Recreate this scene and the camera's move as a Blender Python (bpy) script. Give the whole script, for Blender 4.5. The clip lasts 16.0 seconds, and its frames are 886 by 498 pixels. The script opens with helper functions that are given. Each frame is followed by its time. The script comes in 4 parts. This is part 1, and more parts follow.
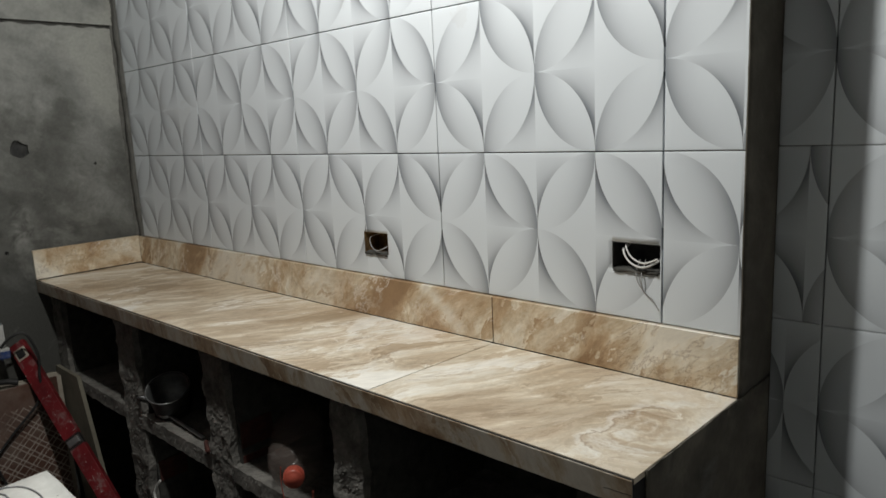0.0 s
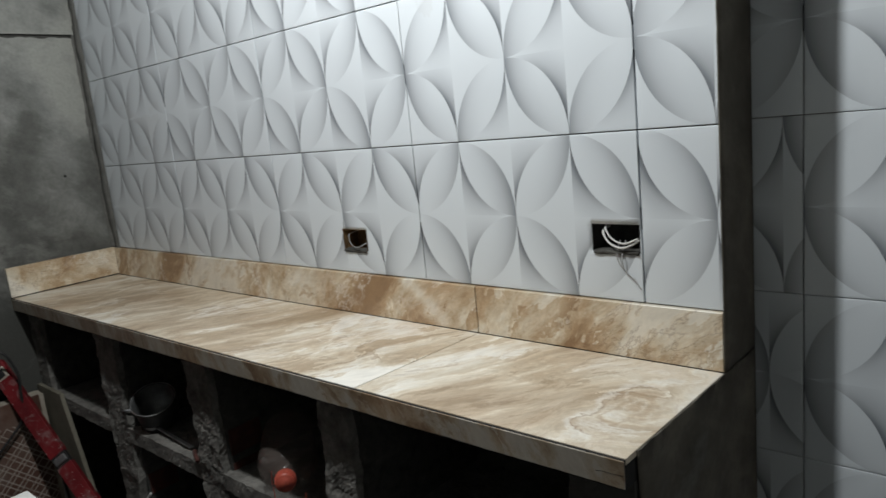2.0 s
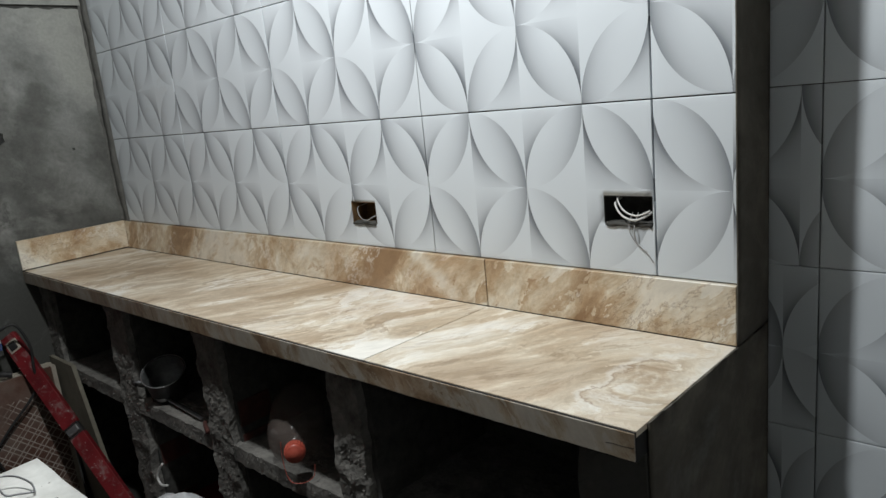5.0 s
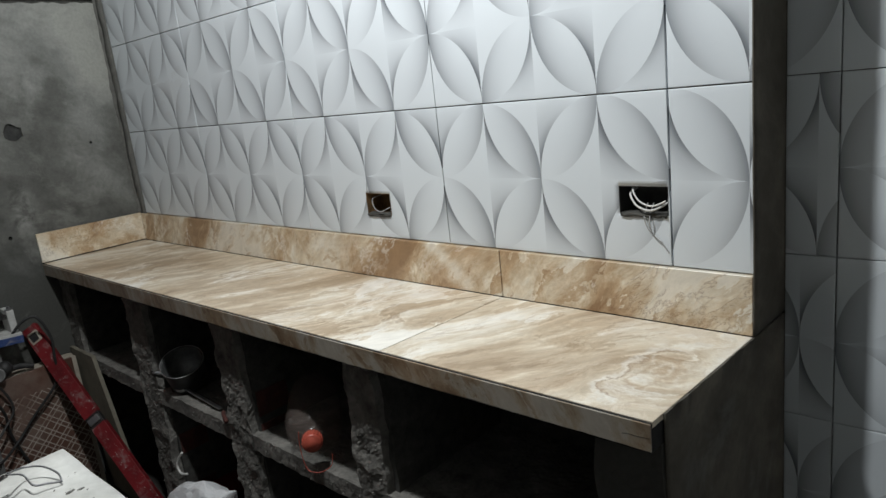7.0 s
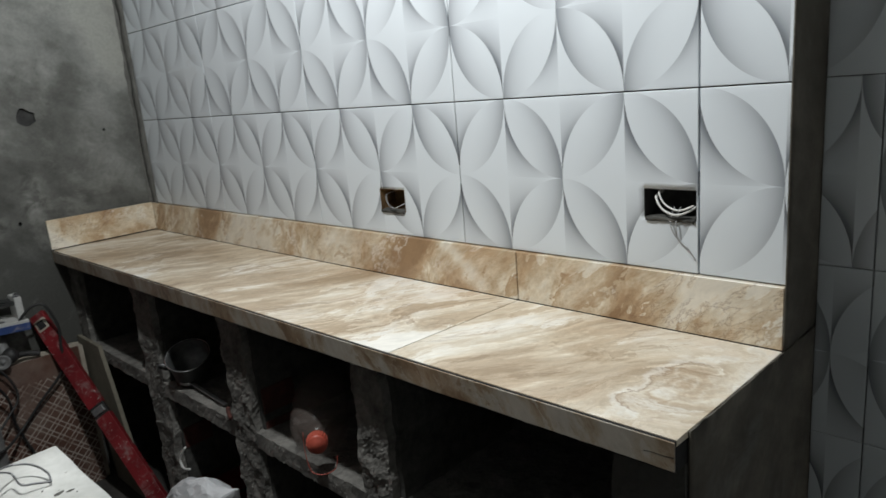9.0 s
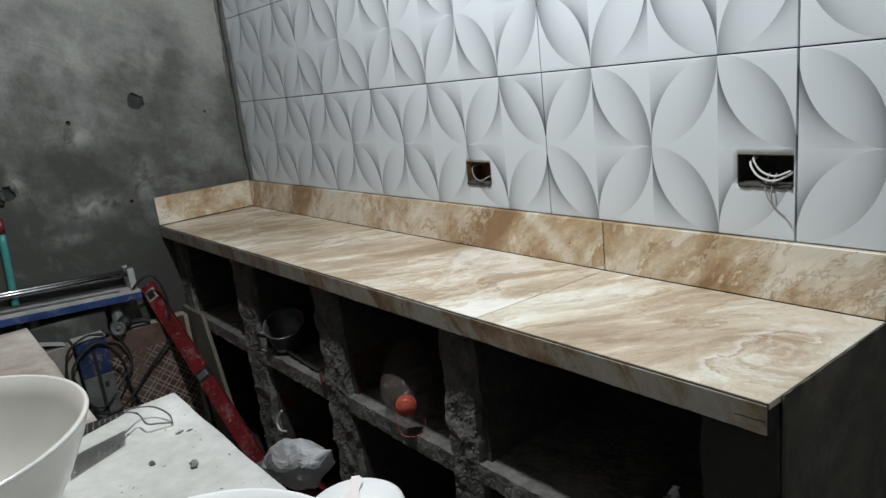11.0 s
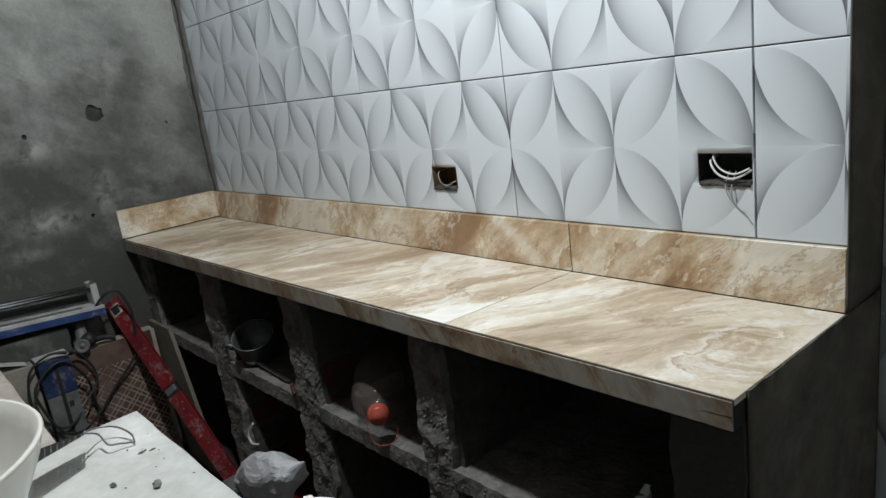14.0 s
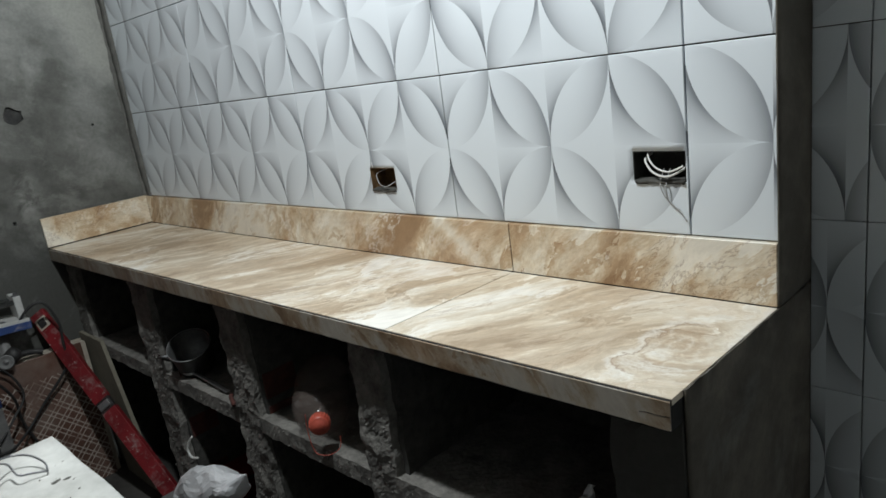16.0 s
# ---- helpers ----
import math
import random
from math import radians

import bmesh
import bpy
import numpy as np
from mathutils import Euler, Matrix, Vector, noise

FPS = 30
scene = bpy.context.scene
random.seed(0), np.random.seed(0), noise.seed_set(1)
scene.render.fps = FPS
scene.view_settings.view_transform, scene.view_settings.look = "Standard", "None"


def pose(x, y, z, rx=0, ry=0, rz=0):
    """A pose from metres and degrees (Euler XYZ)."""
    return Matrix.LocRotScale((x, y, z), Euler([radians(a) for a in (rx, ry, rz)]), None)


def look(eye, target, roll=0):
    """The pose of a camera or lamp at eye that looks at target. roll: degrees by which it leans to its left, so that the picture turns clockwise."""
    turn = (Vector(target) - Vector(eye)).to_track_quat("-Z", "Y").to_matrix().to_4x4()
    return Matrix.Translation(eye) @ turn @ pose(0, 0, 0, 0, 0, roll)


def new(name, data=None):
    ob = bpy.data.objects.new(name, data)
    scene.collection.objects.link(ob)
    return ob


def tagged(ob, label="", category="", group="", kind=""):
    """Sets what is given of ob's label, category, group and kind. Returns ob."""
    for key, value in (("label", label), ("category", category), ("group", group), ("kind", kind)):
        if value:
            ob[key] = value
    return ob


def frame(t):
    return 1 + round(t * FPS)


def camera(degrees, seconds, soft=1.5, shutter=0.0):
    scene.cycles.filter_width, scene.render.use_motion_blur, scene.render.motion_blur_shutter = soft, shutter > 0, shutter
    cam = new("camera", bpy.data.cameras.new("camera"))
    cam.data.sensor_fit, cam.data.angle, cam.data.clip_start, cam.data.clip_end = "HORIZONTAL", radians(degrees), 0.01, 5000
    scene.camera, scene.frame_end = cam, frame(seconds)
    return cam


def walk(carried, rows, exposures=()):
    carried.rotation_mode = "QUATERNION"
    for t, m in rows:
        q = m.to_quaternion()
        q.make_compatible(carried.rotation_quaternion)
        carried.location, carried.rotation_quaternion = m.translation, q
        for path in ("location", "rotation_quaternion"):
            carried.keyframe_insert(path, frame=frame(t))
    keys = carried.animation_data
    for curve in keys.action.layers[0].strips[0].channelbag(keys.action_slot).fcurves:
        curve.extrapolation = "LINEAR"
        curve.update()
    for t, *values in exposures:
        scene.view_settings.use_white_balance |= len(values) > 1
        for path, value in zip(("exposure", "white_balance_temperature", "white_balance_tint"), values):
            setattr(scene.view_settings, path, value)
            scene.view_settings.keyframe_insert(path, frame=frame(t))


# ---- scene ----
cam = camera(65.7, 16.0, 1.5, 0.6)
PATH = [
    (0, (0.571, -1.213, 1.417), (-0.777, 0.221, 1.061), -2.7),
    (0.5, (0.571, -1.204, 1.412), (-0.764, 0.241, 1.053), -5.8),
    (1, (0.577, -1.204, 1.412), (-0.751, 0.255, 1.08), -5.7),
    (1.5, (0.568, -1.191, 1.402), (-0.706, 0.303, 1.022), -5.4),
    (2, (0.568, -1.199, 1.408), (-0.743, 0.265, 1.033), -5.8),
    (2.5, (0.56, -1.206, 1.399), (-0.806, 0.208, 1.031), -5.9),
    (3, (0.554, -1.202, 1.395), (-0.802, 0.213, 0.998), -5.9),
    (3.5, (0.558, -1.203, 1.401), (-0.794, 0.217, 1.004), -5.9),
    (4, (0.559, -1.205, 1.398), (-0.783, 0.22, 0.986), -5.7),
    (4.2, (0.559, -1.197, 1.397), (-0.764, 0.237, 0.96), -6.1),
    (6.3, (0.554, -1.188, 1.395), (-0.784, 0.233, 0.957), -5.3),
    (6.5, (0.552, -1.192, 1.402), (-0.785, 0.229, 0.962), -5.5),
    (7, (0.559, -1.196, 1.402), (-0.793, 0.202, 0.937), -6.4),
    (7.5, (0.564, -1.189, 1.405), (-0.776, 0.219, 0.936), -6.1),
    (8, (0.568, -1.181, 1.403), (-0.857, 0.139, 0.924), -6.0),
    (8.5, (0.542, -1.15, 1.404), (-0.841, 0.207, 0.908), -7.6),
    (8.7, (0.533, -1.152, 1.384), (-0.848, 0.219, 0.923), -6.3),
    (9, (0.519, -1.162, 1.392), (-0.859, 0.211, 0.926), -4.9),
    (9.2, (0.521, -1.169, 1.397), (-0.938, 0.109, 0.909), -6.4),
    (9.4, (0.521, -1.194, 1.396), (-1.03, -0.022, 0.926), -5.9),
    (9.5, (0.527, -1.199, 1.399), (-1.06, -0.078, 0.924), -5.7),
    (9.6, (0.522, -1.187, 1.39), (-1.041, -0.054, 0.86), -7.4),
    (9.7, (0.531, -1.183, 1.387), (-0.981, -0.002, 0.824), -7.0),
    (11.8, (0.536, -1.198, 1.367), (-1.009, -0.016, 0.901), -6.3),
    (12, (0.535, -1.198, 1.367), (-1.003, -0.011, 0.891), -6.1),
    (12.5, (0.535, -1.195, 1.367), (-1.001, -0.008, 0.886), -6.4),
    (13, (0.534, -1.188, 1.368), (-0.977, 0.026, 0.878), -6.7),
    (13.5, (0.534, -1.185, 1.369), (-0.964, 0.045, 0.877), -6.8),
    (14, (0.538, -1.181, 1.373), (-0.944, 0.069, 0.883), -7.6),
    (14.5, (0.537, -1.174, 1.367), (-0.924, 0.088, 0.843), -7.2),
    (15, (0.537, -1.168, 1.37), (-0.893, 0.128, 0.845), -7.3),
    (15.5, (0.535, -1.156, 1.368), (-0.866, 0.171, 0.841), -7.2),
    (16, (0.531, -1.146, 1.373), (-0.847, 0.209, 0.858), -7.9),
]
EXPOSURES = [(0.0, -0.32, 7150.0, 12.0), (0.6, -0.27, 6800.0, 11.0), (2.2, -0.2, 6750.0, 11.0), (4.0, -0.06, 6700.0, 11.0), (9.5, -0.04, 6720.0, 10.5),
             (12.0, -0.05, 6500.0, 10.0), (13.5, -0.02, 6500.0, 10.0), (14.7, 0.04, 6600.0, 10.0), (16.0, 0.07, 6560.0, 9.0)]
walk(cam, [(t, look(eye, target, roll)) for t, eye, target, roll in PATH], EXPOSURES)

# ---- light ----
world = bpy.data.worlds.new("world")
scene.world = world
world.use_nodes = True
world.node_tree.nodes["Background"].inputs[0].default_value = (0.45, 0.55, 0.7, 1)
world.node_tree.nodes["Background"].inputs[1].default_value = 0.0015
lamp_data = bpy.data.lights.new("bulb_light", "POINT")
lamp_data.energy, lamp_data.shadow_soft_size, lamp_data.color = 84.5, 0.035, (0.92, 0.975, 1.0)
bulb_light = new("bulb_light", lamp_data)
bulb_light.location = (-0.50, -0.73, 2.38)
scene.view_settings.exposure = 0.0


# ---- material helpers ----
class Nodes:
    """A short way to write node trees: each method returns an output socket."""

    def __init__(self, name):
        self.mat = bpy.data.materials.new(name)
        self.mat.use_nodes = True
        self.tree = self.mat.node_tree
        self.bsdf = self.tree.nodes["Principled BSDF"]

    def add(self, kind, operation=None):
        n = self.tree.nodes.new(kind)
        if operation:
            n.operation = operation
        return n

    def put(self, sock, value):
        if isinstance(value, bpy.types.NodeSocket):
            self.tree.links.new(value, sock)
        elif isinstance(value, tuple) and len(value) == 3 and sock.type == "RGBA":
            sock.default_value = (*value, 1)
        else:
            sock.default_value = value

    def m(self, op, a, b=0.0, c=0.0, clamp=False):
        n = self.add("ShaderNodeMath", op)
        n.use_clamp = clamp
        for s, v in zip(n.inputs, (a, b, c)):
            self.put(s, v)
        return n.outputs[0]

    def coords(self, scale=(1, 1, 1), turn=(0, 0, 0), shift=(0, 0, 0), spread=0.0, src=None):
        src = src or self.add("ShaderNodeTexCoord").outputs["Object"]
        if any(turn):
            first = self.add("ShaderNodeMapping")
            self.put(first.inputs["Vector"], src)
            first.inputs["Rotation"].default_value = [radians(a) for a in turn]
            src = first.outputs[0]
        n = self.add("ShaderNodeMapping")
        self.put(n.inputs["Vector"], src)
        n.inputs["Location"].default_value = shift
        n.inputs["Scale"].default_value = scale
        if not spread:
            return n.outputs[0]
        info = self.add("ShaderNodeObjectInfo").outputs["Random"]
        v = self.add("ShaderNodeVectorMath", "ADD")
        self.put(v.inputs[0], n.outputs[0])
        self.put(v.inputs[1], self.m("MULTIPLY", info, spread))
        return v.outputs[0]

    def noise(self, vec, scale, detail=6.0, rough=0.6, warp=0.0):
        n = self.add("ShaderNodeTexNoise")
        self.put(n.inputs["Vector"], vec)
        for key, v in (("Scale", scale), ("Detail", detail), ("Roughness", rough), ("Distortion", warp)):
            n.inputs[key].default_value = v
        return n.outputs[0]

    def ramp(self, fac, stops):
        n = self.add("ShaderNodeValToRGB")
        self.put(n.inputs[0], fac)
        el = n.color_ramp.elements
        while len(el) < len(stops):
            el.new(0.5)
        for e, (p, c) in zip(el, stops):
            e.position = p
            e.color = (*c, 1) if isinstance(c, tuple) else (c, c, c, 1)
        return n.outputs[0]

    def mix(self, fac, a, b, mode="MIX"):
        n = self.add("ShaderNodeMix")
        n.data_type, n.blend_type = "RGBA", mode
        self.put(n.inputs[0], fac)
        self.put(n.inputs[6], a)
        self.put(n.inputs[7], b)
        return n.outputs[2]

    def bump(self, height, strength=0.3, dist=0.01):
        n = self.add("ShaderNodeBump")
        n.inputs["Strength"].default_value = strength
        n.inputs["Distance"].default_value = dist
        self.put(n.inputs["Height"], height)
        self.put(self.bsdf.inputs["Normal"], n.outputs[0])

    def done(self, color, rough=0.6, metal=0.0, **more):
        self.put(self.bsdf.inputs["Base Color"], color)
        self.put(self.bsdf.inputs["Roughness"], rough)
        self.bsdf.inputs["Metallic"].default_value = metal
        for key, v in more.items():
            self.put(self.bsdf.inputs[key.replace("_", " ")], v)
        return self.mat


def simple(name, dark, light, scale=20.0, rough=0.6, bump=0.2, metal=0.0, dist=0.003, spread=0.0, **more):
    """A surface of two tones with grain at two sizes."""
    k = Nodes(name)
    v = k.coords(spread=spread)
    big, fine = k.noise(v, scale), k.noise(v, scale * 7, 4)
    f = k.m("ADD", k.m("MULTIPLY", big, 0.7), k.m("MULTIPLY", fine, 0.3))
    k.bump(f, bump, dist)
    r = k.m("ADD", rough - 0.08, k.m("MULTIPLY", fine, 0.16))
    return k.done(k.ramp(f, [(0.35, dark), (0.68, light)]), r, metal, **more)


UW, UH = 0.285, 0.33  # one flower of the tile pattern


def tile_glaze():
    """Glossy white ceramic with grey printed petals."""
    k = Nodes("printed_tile_glaze")
    sep = k.add("ShaderNodeSeparateXYZ")
    k.put(sep.inputs[0], k.add("ShaderNodeTexCoord").outputs["Object"])
    a = k.m("DIVIDE", sep.outputs[0], UW)
    b = k.m("DIVIDE", sep.outputs[2], UH)

    def off(v, shift):
        s = k.m("ADD", v, shift)
        return k.m("SUBTRACT", s, k.m("ROUND", s))

    ua, ub = off(a, 0.5), off(b, 0.0)
    va, vb = off(a, 0.0), off(b, 0.5)
    hyp = lambda p, q: k.m("SQRT", k.m("ADD", k.m("MULTIPLY", p, p), k.m("MULTIPLY", q, q)))
    d1, d2 = hyp(ua, ub), hyp(va, vb)
    in1, in2 = k.m("LESS_THAN", d1, 0.5), k.m("LESS_THAN", d2, 0.5)
    petal = k.m("MULTIPLY", in1, in2)
    ur, vr = k.m("GREATER_THAN", ua, 0.0), k.m("GREATER_THAN", va, 0.0)

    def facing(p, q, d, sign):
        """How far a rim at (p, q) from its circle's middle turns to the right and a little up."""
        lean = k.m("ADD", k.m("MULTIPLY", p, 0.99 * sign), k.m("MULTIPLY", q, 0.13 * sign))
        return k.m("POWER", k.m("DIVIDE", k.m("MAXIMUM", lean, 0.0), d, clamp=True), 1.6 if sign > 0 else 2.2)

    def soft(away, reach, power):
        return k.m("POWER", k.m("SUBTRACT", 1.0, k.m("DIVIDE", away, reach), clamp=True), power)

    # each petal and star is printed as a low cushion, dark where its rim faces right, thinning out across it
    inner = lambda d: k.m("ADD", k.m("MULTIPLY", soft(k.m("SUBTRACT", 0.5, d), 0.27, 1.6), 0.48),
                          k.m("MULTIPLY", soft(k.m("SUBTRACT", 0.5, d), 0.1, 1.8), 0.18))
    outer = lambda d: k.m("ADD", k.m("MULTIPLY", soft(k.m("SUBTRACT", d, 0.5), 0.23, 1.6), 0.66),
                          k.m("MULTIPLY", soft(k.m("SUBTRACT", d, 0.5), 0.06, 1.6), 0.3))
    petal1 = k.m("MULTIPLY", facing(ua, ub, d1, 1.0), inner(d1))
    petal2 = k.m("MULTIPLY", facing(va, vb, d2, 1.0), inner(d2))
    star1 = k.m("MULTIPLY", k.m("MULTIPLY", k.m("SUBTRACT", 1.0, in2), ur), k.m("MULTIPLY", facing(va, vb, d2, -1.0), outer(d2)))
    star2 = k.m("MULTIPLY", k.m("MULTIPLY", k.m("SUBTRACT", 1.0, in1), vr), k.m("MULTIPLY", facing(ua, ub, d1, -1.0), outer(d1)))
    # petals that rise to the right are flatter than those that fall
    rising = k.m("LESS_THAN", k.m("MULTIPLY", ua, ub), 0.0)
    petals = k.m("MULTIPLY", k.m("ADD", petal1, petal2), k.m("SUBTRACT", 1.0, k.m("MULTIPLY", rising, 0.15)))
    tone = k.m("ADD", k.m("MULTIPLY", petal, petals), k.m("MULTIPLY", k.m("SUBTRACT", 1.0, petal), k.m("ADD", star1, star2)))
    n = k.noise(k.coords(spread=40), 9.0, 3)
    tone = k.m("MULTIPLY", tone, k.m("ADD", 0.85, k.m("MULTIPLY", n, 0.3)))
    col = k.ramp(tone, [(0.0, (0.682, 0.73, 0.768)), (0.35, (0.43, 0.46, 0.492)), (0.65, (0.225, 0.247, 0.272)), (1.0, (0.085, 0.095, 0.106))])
    dust = k.noise(k.coords(scale=(1, 1, 1), spread=20), 3.0, 8, 0.65)
    col = k.mix(k.m("MULTIPLY", k.m("GREATER_THAN", dust, 0.66), 0.12), col, (0.45, 0.43, 0.4))
    rough = k.m("ADD", 0.34, k.m("MULTIPLY", dust, 0.22))
    k.bump(k.noise(k.coords(spread=9), 60.0, 3), 0.03, 0.002)
    return k.done(col, rough)


def plaster_mat(name, tone=1.0, wet=0.5, blue=1.0, rubs=()):
    """Bare cement render: cloudy greys, trowel marks, pale rubs and dark damp patches."""
    k = Nodes(name)
    v = k.coords()
    cloud = k.noise(v, 1.7, 8, 0.6, 0.6)
    mid = k.noise(v, 6.0, 8, 0.65, 0.3)
    fine = k.noise(v, 90.0, 5, 0.7)
    trowel = k.noise(k.coords(scale=(1, 3, 9), turn=(25, 0, 0)), 2.2, 6, 0.55, 0.8)
    f = k.m("ADD", k.m("MULTIPLY", cloud, 0.55), k.m("ADD", k.m("MULTIPLY", mid, 0.33), k.m("MULTIPLY", trowel, 0.12)))
    # the lower part of the render is still damp, up to a wandering tide mark
    sep = k.add("ShaderNodeSeparateXYZ")
    k.put(sep.inputs[0], v)
    tide = k.m("ADD", sep.outputs[2], k.m("MULTIPLY", k.m("SUBTRACT", k.noise(v, 3.4, 8, 0.62, 0.4), 0.5), 0.55))
    dry = k.ramp(k.m("SUBTRACT", tide, 1.0), [(0.22, 0.0), (0.36, 0.42), (0.5, 0.55), (0.58, 1.0)])
    f = k.m("ADD", f, k.m("MULTIPLY", k.m("SUBTRACT", dry, 0.5), wet * 0.24))
    c = k.ramp(f, [(0.38, (0.075 * tone, 0.076 * tone, 0.069 * tone)), (0.48, (0.14 * tone, 0.142 * tone, 0.132 * tone)),
                   (0.56, (0.235 * tone, 0.24 * tone, 0.227 * tone)), (0.66, (0.34 * tone, 0.345 * tone, 0.318 * tone))])
    c = k.mix(1.0, c, (1.0, 0.5 + 0.5 * blue, blue), "MULTIPLY")
    grit = k.ramp(fine, [(0.35, 0.87), (0.6, 1.03)])
    c = k.mix(1.0, c, grit, "MULTIPLY")
    pale = k.ramp(k.noise(v, 4.3, 9, 0.68, 0.3), [(0.55, 0.0), (0.72, 0.5)])
    c = k.mix(pale, c, (0.36 * tone, 0.36 * tone, 0.34 * tone))
    # pale rubs of dry cement
    for y, z, wide, tall, much in rubs:
        dy = k.m("DIVIDE", k.m("SUBTRACT", sep.outputs[1], y), wide)
        dz = k.m("DIVIDE", k.m("SUBTRACT", sep.outputs[2], z), tall)
        r2 = k.m("ADD", k.m("MULTIPLY", dy, dy), k.m("MULTIPLY", dz, dz))
        spot = k.m("MULTIPLY", k.m("EXPONENT", k.m("MULTIPLY", r2, -1.0)), k.ramp(k.noise(v, 17.0, 7, 0.65, 0.5), [(0.36, 0.0), (0.6, much)]))
        c = k.mix(spot, c, (0.42 * tone, 0.42 * tone, 0.40 * tone))
    h = k.m("ADD", k.m("MULTIPLY", mid, 0.6), k.m("ADD", k.m("MULTIPLY", fine, 0.25), k.m("MULTIPLY", trowel, 0.4)))
    k.bump(h, 0.4, 0.006)
    return k.done(c, k.m("ADD", 0.78, k.m("MULTIPLY", fine, 0.2)))


def marble_mat(name, turn, stretch, tones, contrast=1.0, knot=None, lines=0.5, sheets=1.0, drifts=(), up=1):
    """Polished beige porcelain with drifting cream, tan and brown bands and thin wispy veins."""
    k = Nodes(name)
    src = None
    if knot:
        # the bands curl round one knot in the stone
        src = k.add("ShaderNodeTexCoord").outputs["Object"]
        d = k.add("ShaderNodeVectorMath", "SUBTRACT")
        k.put(d.inputs[0], src)
        d.inputs[1].default_value = knot
        away = k.add("ShaderNodeMapping")
        k.put(away.inputs["Vector"], d.outputs[0])
        away.inputs["Rotation"].default_value = (0, 0, radians(-22))
        away.inputs["Scale"].default_value = (1 / 0.068, 1 / 0.14, 0)
        size = k.add("ShaderNodeVectorMath", "LENGTH")
        k.put(size.inputs[0], away.outputs[0])
        far = k.m("ADD", size.outputs["Value"], k.m("MULTIPLY", k.m("SUBTRACT", k.noise(src, 13.0, 8, 0.65), 0.5), 1.9))
        curl = k.add("ShaderNodeVectorRotate")
        curl.rotation_type = "Z_AXIS"
        k.put(curl.inputs["Vector"], src)
        curl.inputs["Center"].default_value = knot
        k.put(curl.inputs["Angle"], k.m("MULTIPLY", k.m("EXPONENT", k.m("MULTIPLY", k.m("MULTIPLY", far, far), -0.8)), 1.3))
        src = curl.outputs[0]
    v = k.coords(scale=stretch, turn=turn, spread=30.0, src=src)
    bend = k.noise(k.coords(spread=11.0, src=src), 2.2, 3, 0.5)
    vv = k.add("ShaderNodeVectorMath", "ADD")
    k.put(vv.inputs[0], v)
    k.put(vv.inputs[1], k.m("MULTIPLY", bend, 1.1))
    v2 = vv.outputs[0]
    # broad drifts, with ragged sheets on them: each sheet has one torn edge and fades on its other side
    band = k.noise(v2, 0.9, 3, 0.5)
    sheet = k.noise(v2, 1.15, 11, 0.62)
    torn = k.m("FRACT", k.m("MULTIPLY", sheet, 5.5))
    flake = k.noise(v2, 3.1, 12, 0.72)
    thin = k.m("FRACT", k.m("MULTIPLY", flake, 4.0))
    where = k.ramp(k.noise(v2, 0.6, 2, 0.5), [(0.40, 0.4), (0.56, 1.0)])
    f = k.m("ADD", k.m("MULTIPLY", band, 0.52), k.m("MULTIPLY", flake, 0.48))
    f = k.m("ADD", 0.5, k.m("MULTIPLY", k.m("SUBTRACT", f, 0.5), contrast))
    f = k.m("ADD", f, k.m("MULTIPLY", k.m("MULTIPLY", k.m("SUBTRACT", torn, 0.5), where), 0.085 * contrast * sheets))
    f = k.m("ADD", f, k.m("MULTIPLY", k.m("SUBTRACT", thin, 0.5), 0.028 * contrast * sheets))
    # single pale and brown drifts that can be told apart in the slab: middle, slant, length, width, strength
    if drifts:
        at = k.add("ShaderNodeSeparateXYZ")
        k.put(at.inputs[0], k.add("ShaderNodeTexCoord").outputs["Object"])
        fray = k.m("MULTIPLY", k.m("SUBTRACT", k.noise(v2, 2.2, 10, 0.65), 0.5), 2.4)
    for cx, cu, slant, long, wide, much in drifts:
        px = k.m("SUBTRACT", at.outputs[0], cx)
        pu = k.m("SUBTRACT", at.outputs[up], cu)
        ca, sa = math.cos(radians(slant)), math.sin(radians(slant))
        along = k.m("DIVIDE", k.m("ADD", k.m("MULTIPLY", px, ca), k.m("MULTIPLY", pu, sa)), long)
        over = k.m("ADD", k.m("DIVIDE", k.m("SUBTRACT", k.m("MULTIPLY", pu, ca), k.m("MULTIPLY", px, sa)), wide), fray)
        r2 = k.m("ADD", k.m("MULTIPLY", along, along), k.m("MULTIPLY", over, over))
        f = k.m("ADD", f, k.m("MULTIPLY", k.m("EXPONENT", k.m("MULTIPLY", r2, -1.0)), much))
    c = k.ramp(f, [(p, t) for p, t in zip((0.33, 0.41, 0.465, 0.51, 0.555, 0.62), tones)])
    vein = k.m("ABSOLUTE", k.m("SUBTRACT", k.noise(v2, 0.95, 12, 0.7), 0.52))
    some = k.ramp(k.noise(v2, 0.7, 3, 0.5), [(0.47, 0.0), (0.58, 1.0)])
    c = k.mix(k.m("MULTIPLY", k.m("MULTIPLY", k.ramp(vein, [(0.0, 1.0), (0.02, 0.0)]), some), lines), c, (0.84, 0.80, 0.73))
    rust = k.m("ABSOLUTE", k.m("SUBTRACT", k.noise(v2, 1.9, 12, 0.7), 0.46))
    patch = k.ramp(k.noise(v2, 0.8, 2, 0.5), [(0.5, 0.0), (0.6, 0.6)])
    c = k.mix(k.m("MULTIPLY", k.ramp(rust, [(0.0, 1.0), (0.012, 0.0)]), patch), c, (0.22, 0.115, 0.06))
